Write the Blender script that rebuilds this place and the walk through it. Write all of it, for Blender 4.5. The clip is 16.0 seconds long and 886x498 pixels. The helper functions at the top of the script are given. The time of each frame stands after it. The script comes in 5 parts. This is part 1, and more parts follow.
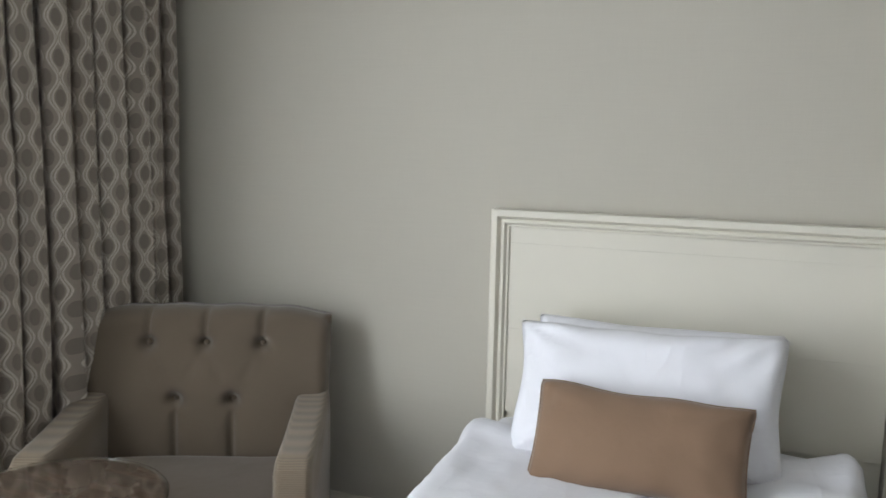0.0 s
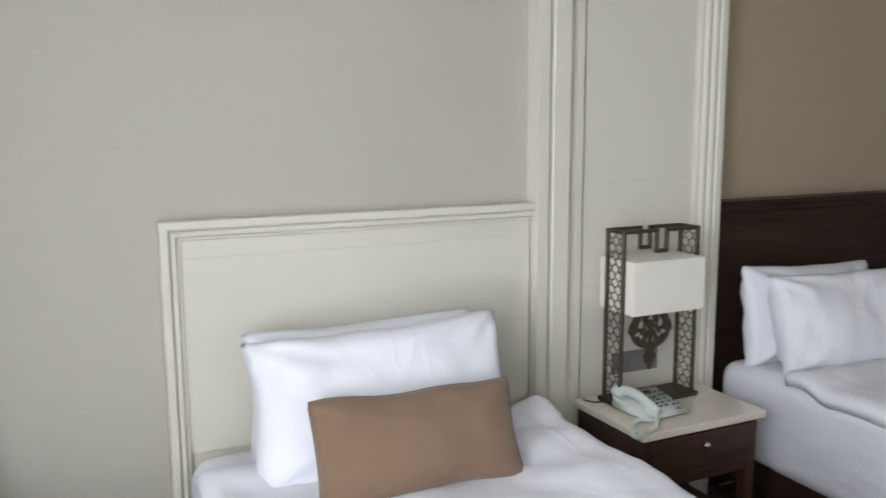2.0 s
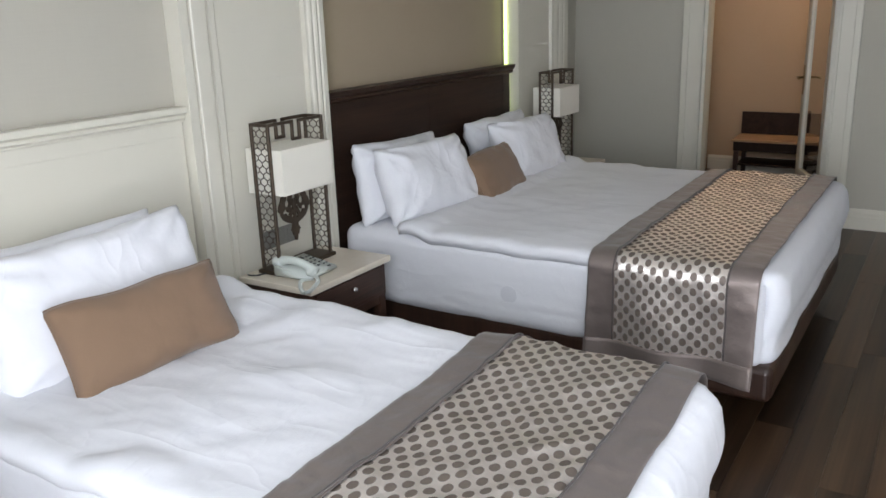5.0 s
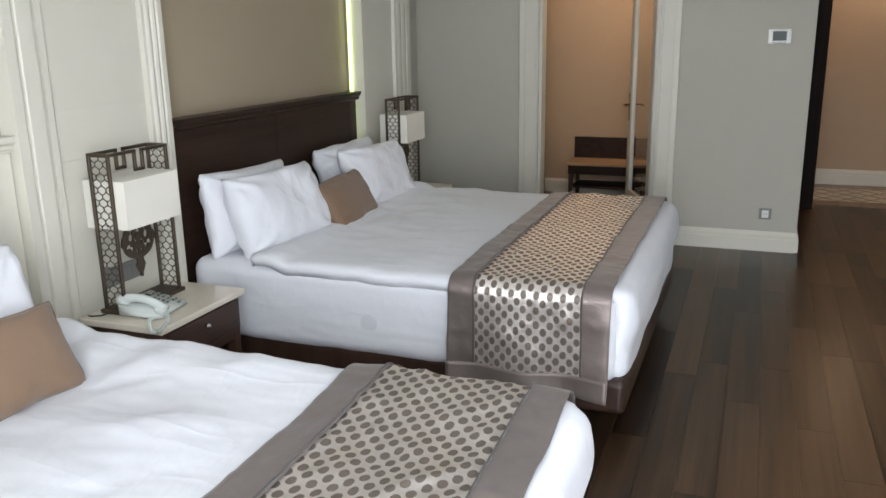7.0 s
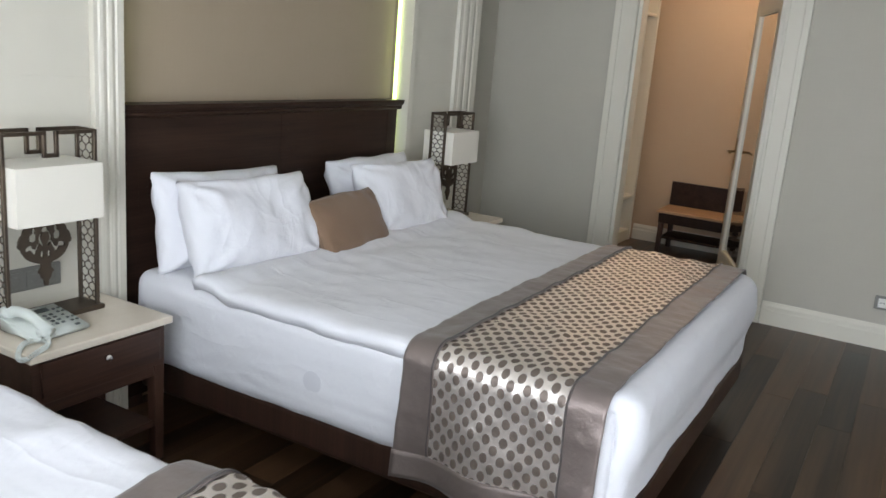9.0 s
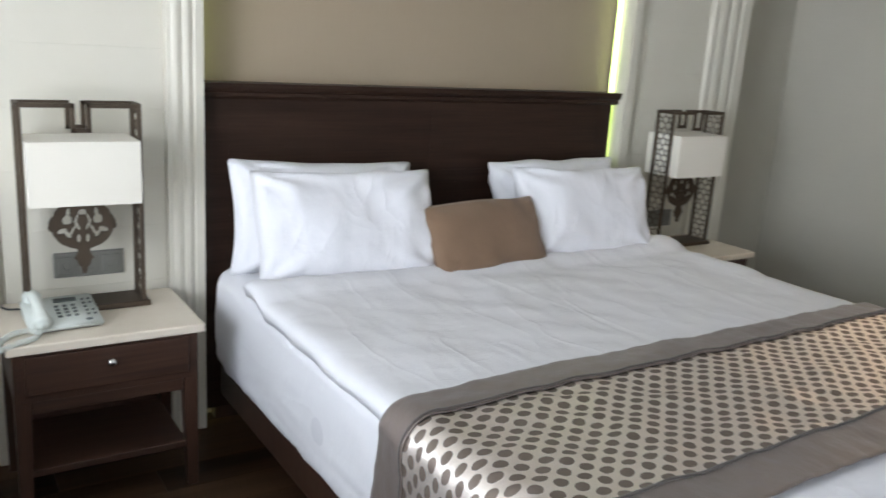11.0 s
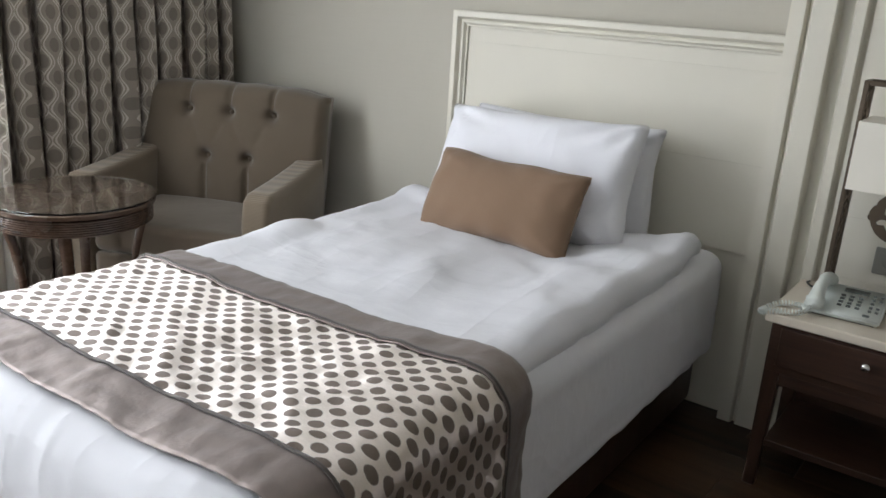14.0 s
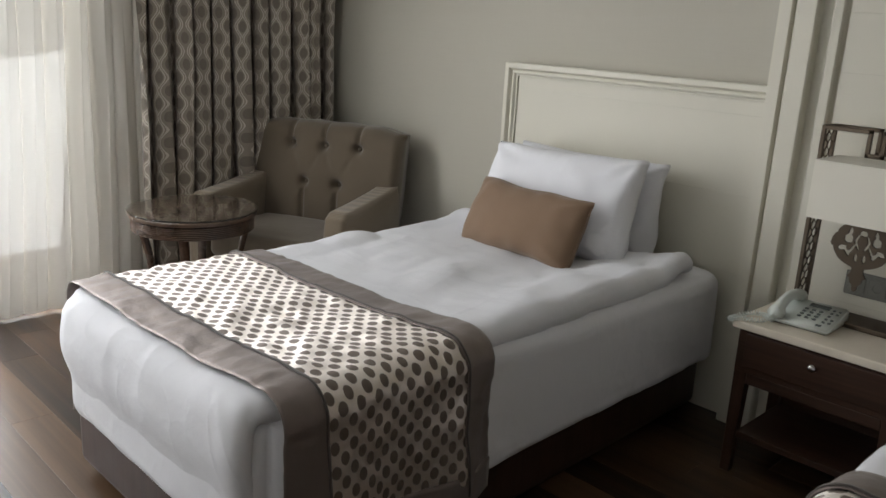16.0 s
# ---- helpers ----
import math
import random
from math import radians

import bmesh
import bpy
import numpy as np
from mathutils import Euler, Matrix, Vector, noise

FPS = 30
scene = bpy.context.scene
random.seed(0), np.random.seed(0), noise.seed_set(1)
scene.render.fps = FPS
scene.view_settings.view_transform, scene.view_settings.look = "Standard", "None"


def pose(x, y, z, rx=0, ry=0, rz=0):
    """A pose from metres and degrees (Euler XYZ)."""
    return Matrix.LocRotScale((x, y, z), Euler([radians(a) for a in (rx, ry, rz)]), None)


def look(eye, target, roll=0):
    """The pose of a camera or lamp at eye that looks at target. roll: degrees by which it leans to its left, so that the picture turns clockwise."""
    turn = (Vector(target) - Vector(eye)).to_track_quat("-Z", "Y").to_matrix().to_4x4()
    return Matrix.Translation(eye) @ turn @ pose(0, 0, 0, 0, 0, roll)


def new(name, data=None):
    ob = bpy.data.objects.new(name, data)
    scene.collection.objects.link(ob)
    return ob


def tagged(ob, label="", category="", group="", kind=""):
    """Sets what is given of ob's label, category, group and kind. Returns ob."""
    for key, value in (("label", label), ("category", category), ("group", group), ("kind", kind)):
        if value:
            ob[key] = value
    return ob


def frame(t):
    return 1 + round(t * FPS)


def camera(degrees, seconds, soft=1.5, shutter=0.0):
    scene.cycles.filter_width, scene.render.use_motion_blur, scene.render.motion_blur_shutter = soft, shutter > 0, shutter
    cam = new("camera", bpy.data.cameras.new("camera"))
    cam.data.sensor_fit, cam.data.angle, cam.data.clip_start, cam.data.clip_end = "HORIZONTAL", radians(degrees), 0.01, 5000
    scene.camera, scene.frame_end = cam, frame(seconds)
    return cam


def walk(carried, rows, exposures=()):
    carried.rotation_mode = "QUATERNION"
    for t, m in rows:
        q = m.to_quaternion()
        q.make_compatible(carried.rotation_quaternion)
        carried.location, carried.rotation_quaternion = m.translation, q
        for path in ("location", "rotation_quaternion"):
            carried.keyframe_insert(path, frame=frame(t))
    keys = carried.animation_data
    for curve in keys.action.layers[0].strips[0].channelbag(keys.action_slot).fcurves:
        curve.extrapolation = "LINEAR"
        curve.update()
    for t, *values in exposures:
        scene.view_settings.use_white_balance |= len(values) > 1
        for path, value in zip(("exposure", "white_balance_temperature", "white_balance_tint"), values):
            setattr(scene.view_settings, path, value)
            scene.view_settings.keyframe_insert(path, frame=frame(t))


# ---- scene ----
cam = camera(56.7, 16.0, 1.5, 0.3)
METRES, EYE, TILT, LEAN, TURN = 8.0, 1.5, 0.0, 0.0, 20.6
EXPOSURES = [(0, -0.39, 6840, 15), (1.5, -0.29, 6790, 16), (2.5, -0.21, 6790, 17), (3.5, -0.11, 6740, 17), (6, -0.08, 6740, 15.6), (7, 0.15, 6740, 15), (8.2, 0.23, 6690, 15), (10.5, 0.45, 6680, 15), (11, 0.49, 6630, 15), (11.7, 0.29, 6530, 16), (12.5, -0.05, 6760, 17), (14, -0.34, 6940, 16), (15, -0.65, 7140, 16.0), (16, -0.76, 7340, 16)]
PATH = [
    (0, (-0.396, -2.68, 1.533), (-1.109, -0.831, 1.268), 1.2),
    (0.5, (-0.605, -2.657, 1.504), (-1.02, -0.712, 1.284), 1.1),
    (1, (-0.952, -2.575, 1.552), (-0.919, -0.594, 1.277), 0.9),
    (1.5, (-1.249, -2.532, 1.579), (-0.808, -0.608, 1.259), 0.3),
    (2, (-1.505, -2.454, 1.574), (-0.663, -0.665, 1.273), -0.3),
    (2.5, (-1.703, -2.348, 1.59), (-0.496, -0.783, 1.284), -2.1),
    (3, (-1.914, -2.298, 1.552), (-0.443, -0.995, 1.18), -3.2),
    (3.5, (-2.01, -2.337, 1.572), (-0.464, -1.155, 1.114), -3.0),
    (6, (-2.199, -2.597, 1.632), (-0.501, -1.716, 1.047), -0.8),
    (6.5, (-2.181, -2.566, 1.621), (-0.419, -1.81, 1.052), -0.6),
    (7, (-2.173, -2.452, 1.63), (-0.367, -1.761, 1.12), -0.9),
    (7.5, (-2.12, -2.421, 1.603), (-0.311, -1.693, 1.157), -0.1),
    (8, (-1.903, -2.5, 1.572), (-0.124, -1.693, 1.143), 1.8),
    (10.5, (-0.212, -2.698, 1.542), (1.142, -1.322, 1.02), 4.7),
    (11, (0.016, -2.788, 1.456), (1.083, -1.171, 0.96), 3.8),
    (11.5, (0.238, -2.807, 1.432), (0.793, -0.955, 0.922), 3.2),
    (12, (0.399, -2.754, 1.432), (0.294, -0.834, 0.883), 2.7),
    (12.5, (0.458, -2.778, 1.418), (-0.105, -0.948, 0.84), 3.0),
    (13, (0.552, -2.825, 1.378), (-0.262, -1.099, 0.779), 3.0),
    (13.5, (0.61, -2.825, 1.37), (-0.34, -1.173, 0.763), 3.4),
    (14, (0.69, -2.714, 1.365), (-0.415, -1.158, 0.767), 3.7),
    (14.5, (0.823, -2.655, 1.378), (-0.395, -1.18, 0.794), 4.0),
    (15, (1.065, -2.699, 1.412), (-0.257, -1.305, 0.853), 4.1),
    (15.5, (1.181, -2.8, 1.44), (-0.181, -1.44, 0.898), 3.5),
    (16, (1.321, -2.921, 1.453), (-0.044, -1.559, 0.925), 3.1),
]
walk(cam, [(t, look(eye, target, roll)) for t, eye, target, roll in PATH], EXPOSURES)

# ---- world, sun, large lights ----
world = bpy.data.worlds.new("world")
scene.world = world
world.use_nodes = True
wn = world.node_tree
sky = wn.nodes.new("ShaderNodeTexSky")
sky.sky_type = "NISHITA"
sky.sun_disc = False
sky.sun_elevation, sky.sun_rotation = radians(73), radians(-75)
wn.nodes["Background"].inputs[1].default_value = 0.12
wn.links.new(sky.outputs[0], wn.nodes["Background"].inputs[0])


def lamp(name, kind, energy, m, color=(1, 1, 1), **kw):
    d = bpy.data.lights.new(name, kind)
    d.energy, d.color = energy, color
    for k, v in kw.items():
        if k == "size":
            d.size = v
        if k == "size_y":
            d.shape, d.size_y = "RECTANGLE", v
        if k == "angle":
            d.angle = v
        if k == "radius":
            d.shadow_soft_size = v
    ob = new(name, d)
    ob.matrix_world = m
    return ob


lamp("sun", "SUN", 3.5, look((-2.3, -3.4, 8.0), (0, -2.6, 0)), (1.0, 0.95, 0.87), angle=radians(0.5))
lamp("window_daylight", "AREA", 200, look((-2.76, -2.62, 1.25), (0, -2.48, 0.45)), (0.79, 0.905, 1.0), size=2.5, size_y=2.2)
lamp("closet_downlight_glow", "POINT", 20, pose(5.4, -1.45, 2.5), (1.0, 0.76, 0.52), radius=0.08)
lamp("foyer_downlight_glow", "POINT", 10, pose(6.9, -3.5, 2.5), (1.0, 0.74, 0.48), radius=0.08)


# ---- materials ----
class Mat:
    """A node material with a few shorthands."""

    def __init__(self, name, rough=0.6, metal=0.0):
        self.m = bpy.data.materials.new(name)
        self.m.use_nodes = True
        self.t = self.m.node_tree
        self.p = self.t.nodes["Principled BSDF"]
        self.p.inputs["Roughness"].default_value = rough
        self.p.inputs["Metallic"].default_value = metal
        self.co = None

    def node(self, kind, **ins):
        n = self.t.nodes.new(kind)
        for k, v in ins.items():
            key = k.replace("_", " ")
            if hasattr(v, "is_output"):
                self.t.links.new(v, n.inputs[key])
            else:
                n.inputs[key].default_value = v
        return n

    def coord(self, out="Object"):
        return self.node("ShaderNodeTexCoord").outputs[out]

    def math(self, op, a, b=None, c=None):
        n = self.t.nodes.new("ShaderNodeMath")
        n.operation = op
        for i, v in enumerate((a, b, c)):
            if v is None:
                continue
            if hasattr(v, "is_output"):
                self.t.links.new(v, n.inputs[i])
            else:
                n.inputs[i].default_value = v
        return n.outputs[0]

    def mapped(self, vec, scale):
        return self.node("ShaderNodeMapping", Vector=vec, Scale=scale).outputs[0]

    def noise(self, vec, scale, detail=4.0, rough=0.55):
        return self.node("ShaderNodeTexNoise", Vector=vec, Scale=scale, Detail=detail, Roughness=rough).outputs["Fac"]

    def ramp(self, fac, stops):
        n = self.node("ShaderNodeValToRGB", Fac=fac)
        e = n.color_ramp.elements
        while len(e) < len(stops):
            e.new(0.5)
        for el, (p, c) in zip(e, stops):
            el.position, el.color = p, (*c, 1)
        return n.outputs[0]

    def mix(self, fac, a, b):
        n = self.t.nodes.new("ShaderNodeMix")
        n.data_type = "RGBA"
        for i, v in ((0, fac), (6, a), (7, b)):
            if hasattr(v, "is_output"):
                self.t.links.new(v, n.inputs[i])
            else:
                n.inputs[i].default_value = v if i == 0 else (*v, 1)
        return n.outputs[2]

    def color(self, c):
        if hasattr(c, "is_output"):
            self.t.links.new(c, self.p.inputs["Base Color"])
        else:
            self.p.inputs["Base Color"].default_value = (*c, 1)
        return self

    def rough(self, v):
        self.t.links.new(v, self.p.inputs["Roughness"])
        return self

    def woven(self, amount):
        """Gloss of a satin weave, spread along the strip's own v direction."""
        n = self.t.nodes.new("ShaderNodeTangent")
        n.direction_type = "UV_MAP"
        self.t.links.new(n.outputs[0], self.p.inputs["Tangent"])
        self.p.inputs["Anisotropic"].default_value = amount
        self.p.inputs["Anisotropic Rotation"].default_value = 0.25
        return self

    def bump(self, h, strength=0.2, dist=0.01):
        b = self.node("ShaderNodeBump", Height=h, Strength=strength, Distance=dist)
        self.t.links.new(b.outputs[0], self.p.inputs["Normal"])
        return self


def shade(c, k):
    return tuple(min(1.0, v * k) for v in c)


def painted(name, c, rough=0.55, grain=60.0, amount=0.08, bump=0.05):
    """Paint with faint unevenness at two scales."""
    m = Mat(name, rough)
    co = m.coord()
    big = m.noise(co, 2.3, 3)
    m.color(m.mix(m.math("MULTIPLY", big, 1.0), shade(c, 1 - amount), shade(c, 1 + amount)))
    m.bump(m.noise(co, grain, 4), bump, 0.004)
    m.rough(m.math("MULTIPLY_ADD", m.noise(co, 9.0), 0.16, rough - 0.08))
    return m.m


def wallpaper(name, c, amount=0.05):
    """Woven wallpaper: a fine vertical and horizontal thread with soft mottling."""
    m = Mat(name, 0.78)
    co = m.coord()
    v = m.noise(m.mapped(co, (260, 260, 9)), 1.0, 3)
    h = m.noise(m.mapped(co, (9, 9, 260)), 1.0, 3)
    w = m.math("ADD", v, h)
    big = m.noise(co, 1.7, 3)
    k = m.math("MULTIPLY_ADD", w, 0.35, m.math("MULTIPLY", big, 0.3))
    m.color(m.mix(k, shade(c, 1 - amount * 1.6), shade(c, 1 + amount * 1.6)))
    m.bump(w, 0.12, 0.003)
    return m.m


def wood(name, dark, light, rough=0.35, along=0, scale=1.0, spec=0.5):
    """Wood with grain along the axis given (0 x, 1 y, 2 z)."""
    m = Mat(name, rough)
    co = m.coord()
    s = [22 * scale] * 3
    s[along] = 1.3 * scale
    g = m.noise(m.mapped(co, tuple(s)), 1.0, 6, 0.6)
    s2 = [140 * scale] * 3
    s2[along] = 4 * scale
    f = m.noise(m.mapped(co, tuple(s2)), 1.0, 3)
    k = m.math("MULTIPLY_ADD", f, 0.35, m.math("MULTIPLY", g, 0.75))
    col = m.ramp(k, [(0.30, dark), (0.75, light)])
    m.color(col)
    m.rough(m.math("MULTIPLY_ADD", m.noise(co, 6.0), 0.18, rough - 0.09))
    m.bump(k, 0.10, 0.002)
    m.p.inputs["Specular IOR Level"].default_value = spec
    return m.m


def floorboard(name, dark, light, rough):
    """Stained boards: long soft streaks along x, each board with its own tone."""
    m = Mat(name, rough)
    info = m.node("ShaderNodeObjectInfo")
    rnd = info.outputs["Random"]
    off = m.node("ShaderNodeCombineXYZ", X=m.math("MULTIPLY", rnd, 61.0), Y=m.math("MULTIPLY", rnd, 23.0), Z=m.math("MULTIPLY", rnd, 7.0))
    add = m.t.nodes.new("ShaderNodeVectorMath")
    m.t.links.new(m.coord(), add.inputs[0])
    m.t.links.new(off.outputs[0], add.inputs[1])
    co = add.outputs[0]
    broad = m.noise(m.mapped(co, (0.7, 16.0, 1.0)), 1.0, 2, 0.5)
    fine = m.noise(m.mapped(co, (1.6, 75.0, 1.0)), 1.0, 2, 0.5)
    k = m.math("MULTIPLY_ADD", fine, 0.25, m.math("MULTIPLY_ADD", broad, 0.75, m.math("MULTIPLY_ADD", rnd, 0.50, -0.25)))
    m.color(m.ramp(k, [(0.22, dark), (0.80, light)]))
    m.rough(m.math("MULTIPLY_ADD", broad, 0.10, rough - 0.05))
    m.p.inputs["Specular IOR Level"].default_value = 0.32
    return m.m


def cloth(name, c, weave=700.0, rough=0.85, wrinkle=0.15, sheen=0.2, amount=0.06):
    m = Mat(name, rough)
    co = m.coord()
    big = m.noise(co, 5.0, 4)
    fine = m.noise(co, weave, 2)
    m.color(m.mix(m.math("MULTIPLY_ADD", fine, 0.4, m.math("MULTIPLY", big, 0.6)), shade(c, 1 - amount), shade(c, 1 + amount)))
    h = m.math("MULTIPLY_ADD", fine, 0.06, m.noise(co, 14.0, 5))
    m.bump(h, wrinkle, 0.012)
    m.p.inputs["Sheen Weight"].default_value = sheen
    return m.m


def satin(name, c):
    """A shiny woven satin whose puckers run across the strip."""
    m = Mat(name, 0.50, 0.55)
    co = m.coord()
    fine = m.noise(co, 600, 2)
    m.color(m.mix(m.math("MULTIPLY_ADD", fine, 0.5, m.math("MULTIPLY", m.noise(co, 6.0), 0.5)), shade(c, 0.85), shade(c, 1.12)))
    h = m.math("MULTIPLY_ADD", m.noise(m.mapped(co, (20, 6, 14)), 1.0, 2), 0.5, m.noise(co, 12.0, 4))
    m.bump(m.math("MULTIPLY_ADD", fine, 0.03, h), 0.45, 0.012)
    m.woven(0.55)
    m.p.inputs["Sheen Weight"].default_value = 0.2
    return m.m


def linen(name, c, crease):
    """Cotton with soft rolls, crisp creases and a fine weave."""
    m = Mat(name, 0.88)
    co = m.coord()
    fine = m.noise(co, 900, 2)
    big = m.noise(co, 4.0, 3)
    m.color(m.mix(m.math("MULTIPLY_ADD", fine, 0.4, m.math("MULTIPLY", big, 0.6)), shade(c, 0.975), shade(c, 1.02)))
    def ridge(stretch, dist):
        n = m.node("ShaderNodeTexNoise", Vector=m.mapped(co, stretch), Scale=1.0, Detail=2.0, Roughness=0.5, Distortion=dist).outputs["Fac"]
        a = m.math("ABSOLUTE", m.math("MULTIPLY_ADD", n, 2.0, -1.0))
        return m.math("POWER", m.math("SUBTRACT", 1.0, a), 5.0)
    h = m.math("MULTIPLY_ADD", ridge((6.0, 1.8, 3.5), 0.35), 0.42, m.math("MULTIPLY", m.noise(co, 7.0, 4), 0.75))
    h = m.math("MULTIPLY_ADD", ridge((4.0, 11.0, 8.0), 0.3), 0.13, h)
    h = m.math("MULTIPLY_ADD", fine, 0.03, h)
    m.bump(h, crease, 0.02)
    m.p.inputs["Sheen Weight"].default_value = 0.1
    return m.m


def metal(name, c, rough=0.35):
    m = Mat(name, rough, 1.0)
    co = m.coord()
    m.color(m.mix(m.noise(co, 30.0), shade(c, 0.85), shade(c, 1.1)))
    m.bump(m.noise(co, 220.0), 0.05, 0.001)
    return m.m


def plain(name, c, rough=0.5):
    m = Mat(name, rough)
    co = m.coord()
    m.color(m.mix(m.noise(co, 25.0), shade(c, 0.94), shade(c, 1.06)))
    m.bump(m.noise(co, 300.0), 0.03, 0.001)
    return m.m


def dotted(name, ground, dot):
    """Satin with staggered oval dots, in metres along the cloth."""
    m = Mat(name, 0.42)
    uv = m.coord("UV")
    sep = m.node("ShaderNodeSeparateXYZ", Vector=uv)
    pu, pv = 0.059, 0.053

    def cell(off):
        u = m.math("SUBTRACT", m.math("FRACT", m.math("ADD", m.math("DIVIDE", sep.outputs[0], pu), off)), 0.5)
        v = m.math("SUBTRACT", m.math("FRACT", m.math("ADD", m.math("DIVIDE", sep.outputs[1], pv), off)), 0.5)
        uu = m.math("DIVIDE", m.math("MULTIPLY", u, pu), 0.0166)
        vv = m.math("DIVIDE", m.math("MULTIPLY", v, pv), 0.0128)
        return m.math("SQRT", m.math("ADD", m.math("MULTIPLY", uu, uu), m.math("MULTIPLY", vv, vv)))

    d = m.math("MINIMUM", cell(0.0), cell(0.5))
    wob = m.math("MULTIPLY_ADD", m.noise(uv, 90.0, 2), 0.24, -0.12)
    inside = m.node("ShaderNodeMapRange", Value=m.math("ADD", d, wob))
    inside.inputs["From Min"].default_value, inside.inputs["From Max"].default_value = 0.92, 1.05
    thread = m.noise(m.mapped(uv, (900, 120, 1)), 1.0, 2)
    g = m.mix(thread, shade(ground, 0.86), shade(ground, 1.1))
    k = m.mix(thread, shade(dot, 0.8), shade(dot, 1.2))
    m.color(m.mix(inside.outputs[0], k, g))
    m.rough(m.math("MULTIPLY_ADD", inside.outputs[0], -0.06, 0.52))
    m.t.links.new(m.math("MULTIPLY_ADD", inside.outputs[0], 0.45, 0.35), m.p.inputs["Metallic"])
    m.woven(0.85)
    pucker = m.math("MULTIPLY_ADD", m.noise(m.mapped(uv, (1.0, 1.6, 1.0)), 24.0, 3), 0.5, m.noise(uv, 11.0, 3))
    m.bump(m.math("MULTIPLY_ADD", inside.outputs[0], -0.08, pucker), 0.42, 0.014)
    return m.m


def ogee(name, ground, line, blob):
    """Curtain weave: paired wavy lines with a lozenge disc in every bulge."""
    m = Mat(name, 0.6)
    uv = m.coord("UV")
    sep = m.node("ShaderNodeSeparateXYZ", Vector=uv)
    P, L = 0.090, 0.127
    u = m.math("DIVIDE", sep.outputs[0], P)
    v = m.math("DIVIDE", sep.outputs[1], L)
    w = m.math("MULTIPLY", m.math("SINE", m.math("MULTIPLY", v, 2 * math.pi)), 0.16)
    fu = m.math("SUBTRACT", m.math("FRACT", u), 0.5)
    au = m.math("ABSOLUTE", fu)
    edge = m.math("ADD", 0.30, w)
    da = m.math("ABSOLUTE", m.math("SUBTRACT", au, edge))
    lines = m.math("LESS_THAN", m.math("ABSOLUTE", m.math("SUBTRACT", da, 0.058)), 0.030)
    fv = m.math("SUBTRACT", m.math("FRACT", m.math("ADD", v, 0.25)), 0.5)
    ru = m.math("DIVIDE", fu, 0.20)
    rv = m.math("DIVIDE", fv, 0.22)
    disc = m.math("LESS_THAN", m.math("ADD", m.math("MULTIPLY", ru, ru), m.math("MULTIPLY", rv, rv)), 1.0)
    gu = m.math("DIVIDE", m.math("SUBTRACT", au, 0.5), 0.20)
    fv2 = m.math("SUBTRACT", m.math("FRACT", m.math("ADD", v, 0.75)), 0.5)
    gv = m.math("DIVIDE", fv2, 0.22)
    disc2 = m.math("LESS_THAN", m.math("ADD", m.math("MULTIPLY", gu, gu), m.math("MULTIPLY", gv, gv)), 1.0)
    disc = m.math("MAXIMUM", disc, disc2)
    thread = m.noise(m.mapped(uv, (160, 1100, 1)), 1.0, 2)
    g = m.mix(thread, shade(ground, 0.82), shade(ground, 1.15))
    c1 = m.mix(lines, g, line)
    c2 = m.mix(disc, c1, m.mix(thread, shade(blob, 0.8), shade(blob, 1.2)))
    m.color(c2)
    m.bump(m.math("ADD", thread, lines), 0.12, 0.002)
    m.p.inputs["Sheen Weight"].default_value = 0.15
    return m.m


def glass(name, tint=(1, 1, 1), rough=0.0):
    m = Mat(name, rough)
    m.color(tint)
    m.p.inputs["Transmission Weight"].default_value = 1.0
    m.p.inputs["IOR"].default_value = 1.45
    return m.m


def sheer(name):
    m = Mat(name, 0.8)
    uv = m.coord("UV")
    thread = m.noise(m.mapped(uv, (700, 60, 1)), 1.0, 3)
    tr = m.t.nodes.new("ShaderNodeBsdfTransparent")
    tl = m.t.nodes.new("ShaderNodeBsdfTranslucent")
    df = m.t.nodes.new("ShaderNodeBsdfDiffuse")
    tl.inputs[0].default_value = (0.36, 0.35, 0.33, 1)
    df.inputs[0].default_value = (0.86, 0.83, 0.77, 1)
    a = m.t.nodes.new("ShaderNodeMixShader")
    a.inputs[0].default_value = 0.13
    m.t.links.new(df.outputs[0], a.inputs[1])
    m.t.links.new(tl.outputs[0], a.inputs[2])
    b = m.t.nodes.new("ShaderNodeMixShader")
    m.t.links.new(m.math("MULTIPLY_ADD", thread, -0.04, 0.06), b.inputs[0])
    m.t.links.new(a.outputs[0], b.inputs[1])
    m.t.links.new(tr.outputs[0], b.inputs[2])
    m.t.links.new(b.outputs[0], m.t.nodes["Material Output"].inputs[0])
    return m.m


def glowing(name, c, strength):
    m = Mat(name)
    m.color(c)
    m.p.inputs["Emission Color"].default_value = (*c, 1)
    m.p.inputs["Emission Strength"].default_value = strength
    return m.m


def marble(name, a, b):
    m = Mat(name, 0.22)
    co = m.coord()
    n = m.noise(co, 7.0, 7, 0.65)
    f = m.noise(co, 60.0, 3)
    m.color(m.mix(m.math("MULTIPLY_ADD", f, 0.3, m.math("MULTIPLY", n, 0.7)), a, b))
    m.rough(m.math("MULTIPLY_ADD", n, 0.15, 0.16))
    return m.m


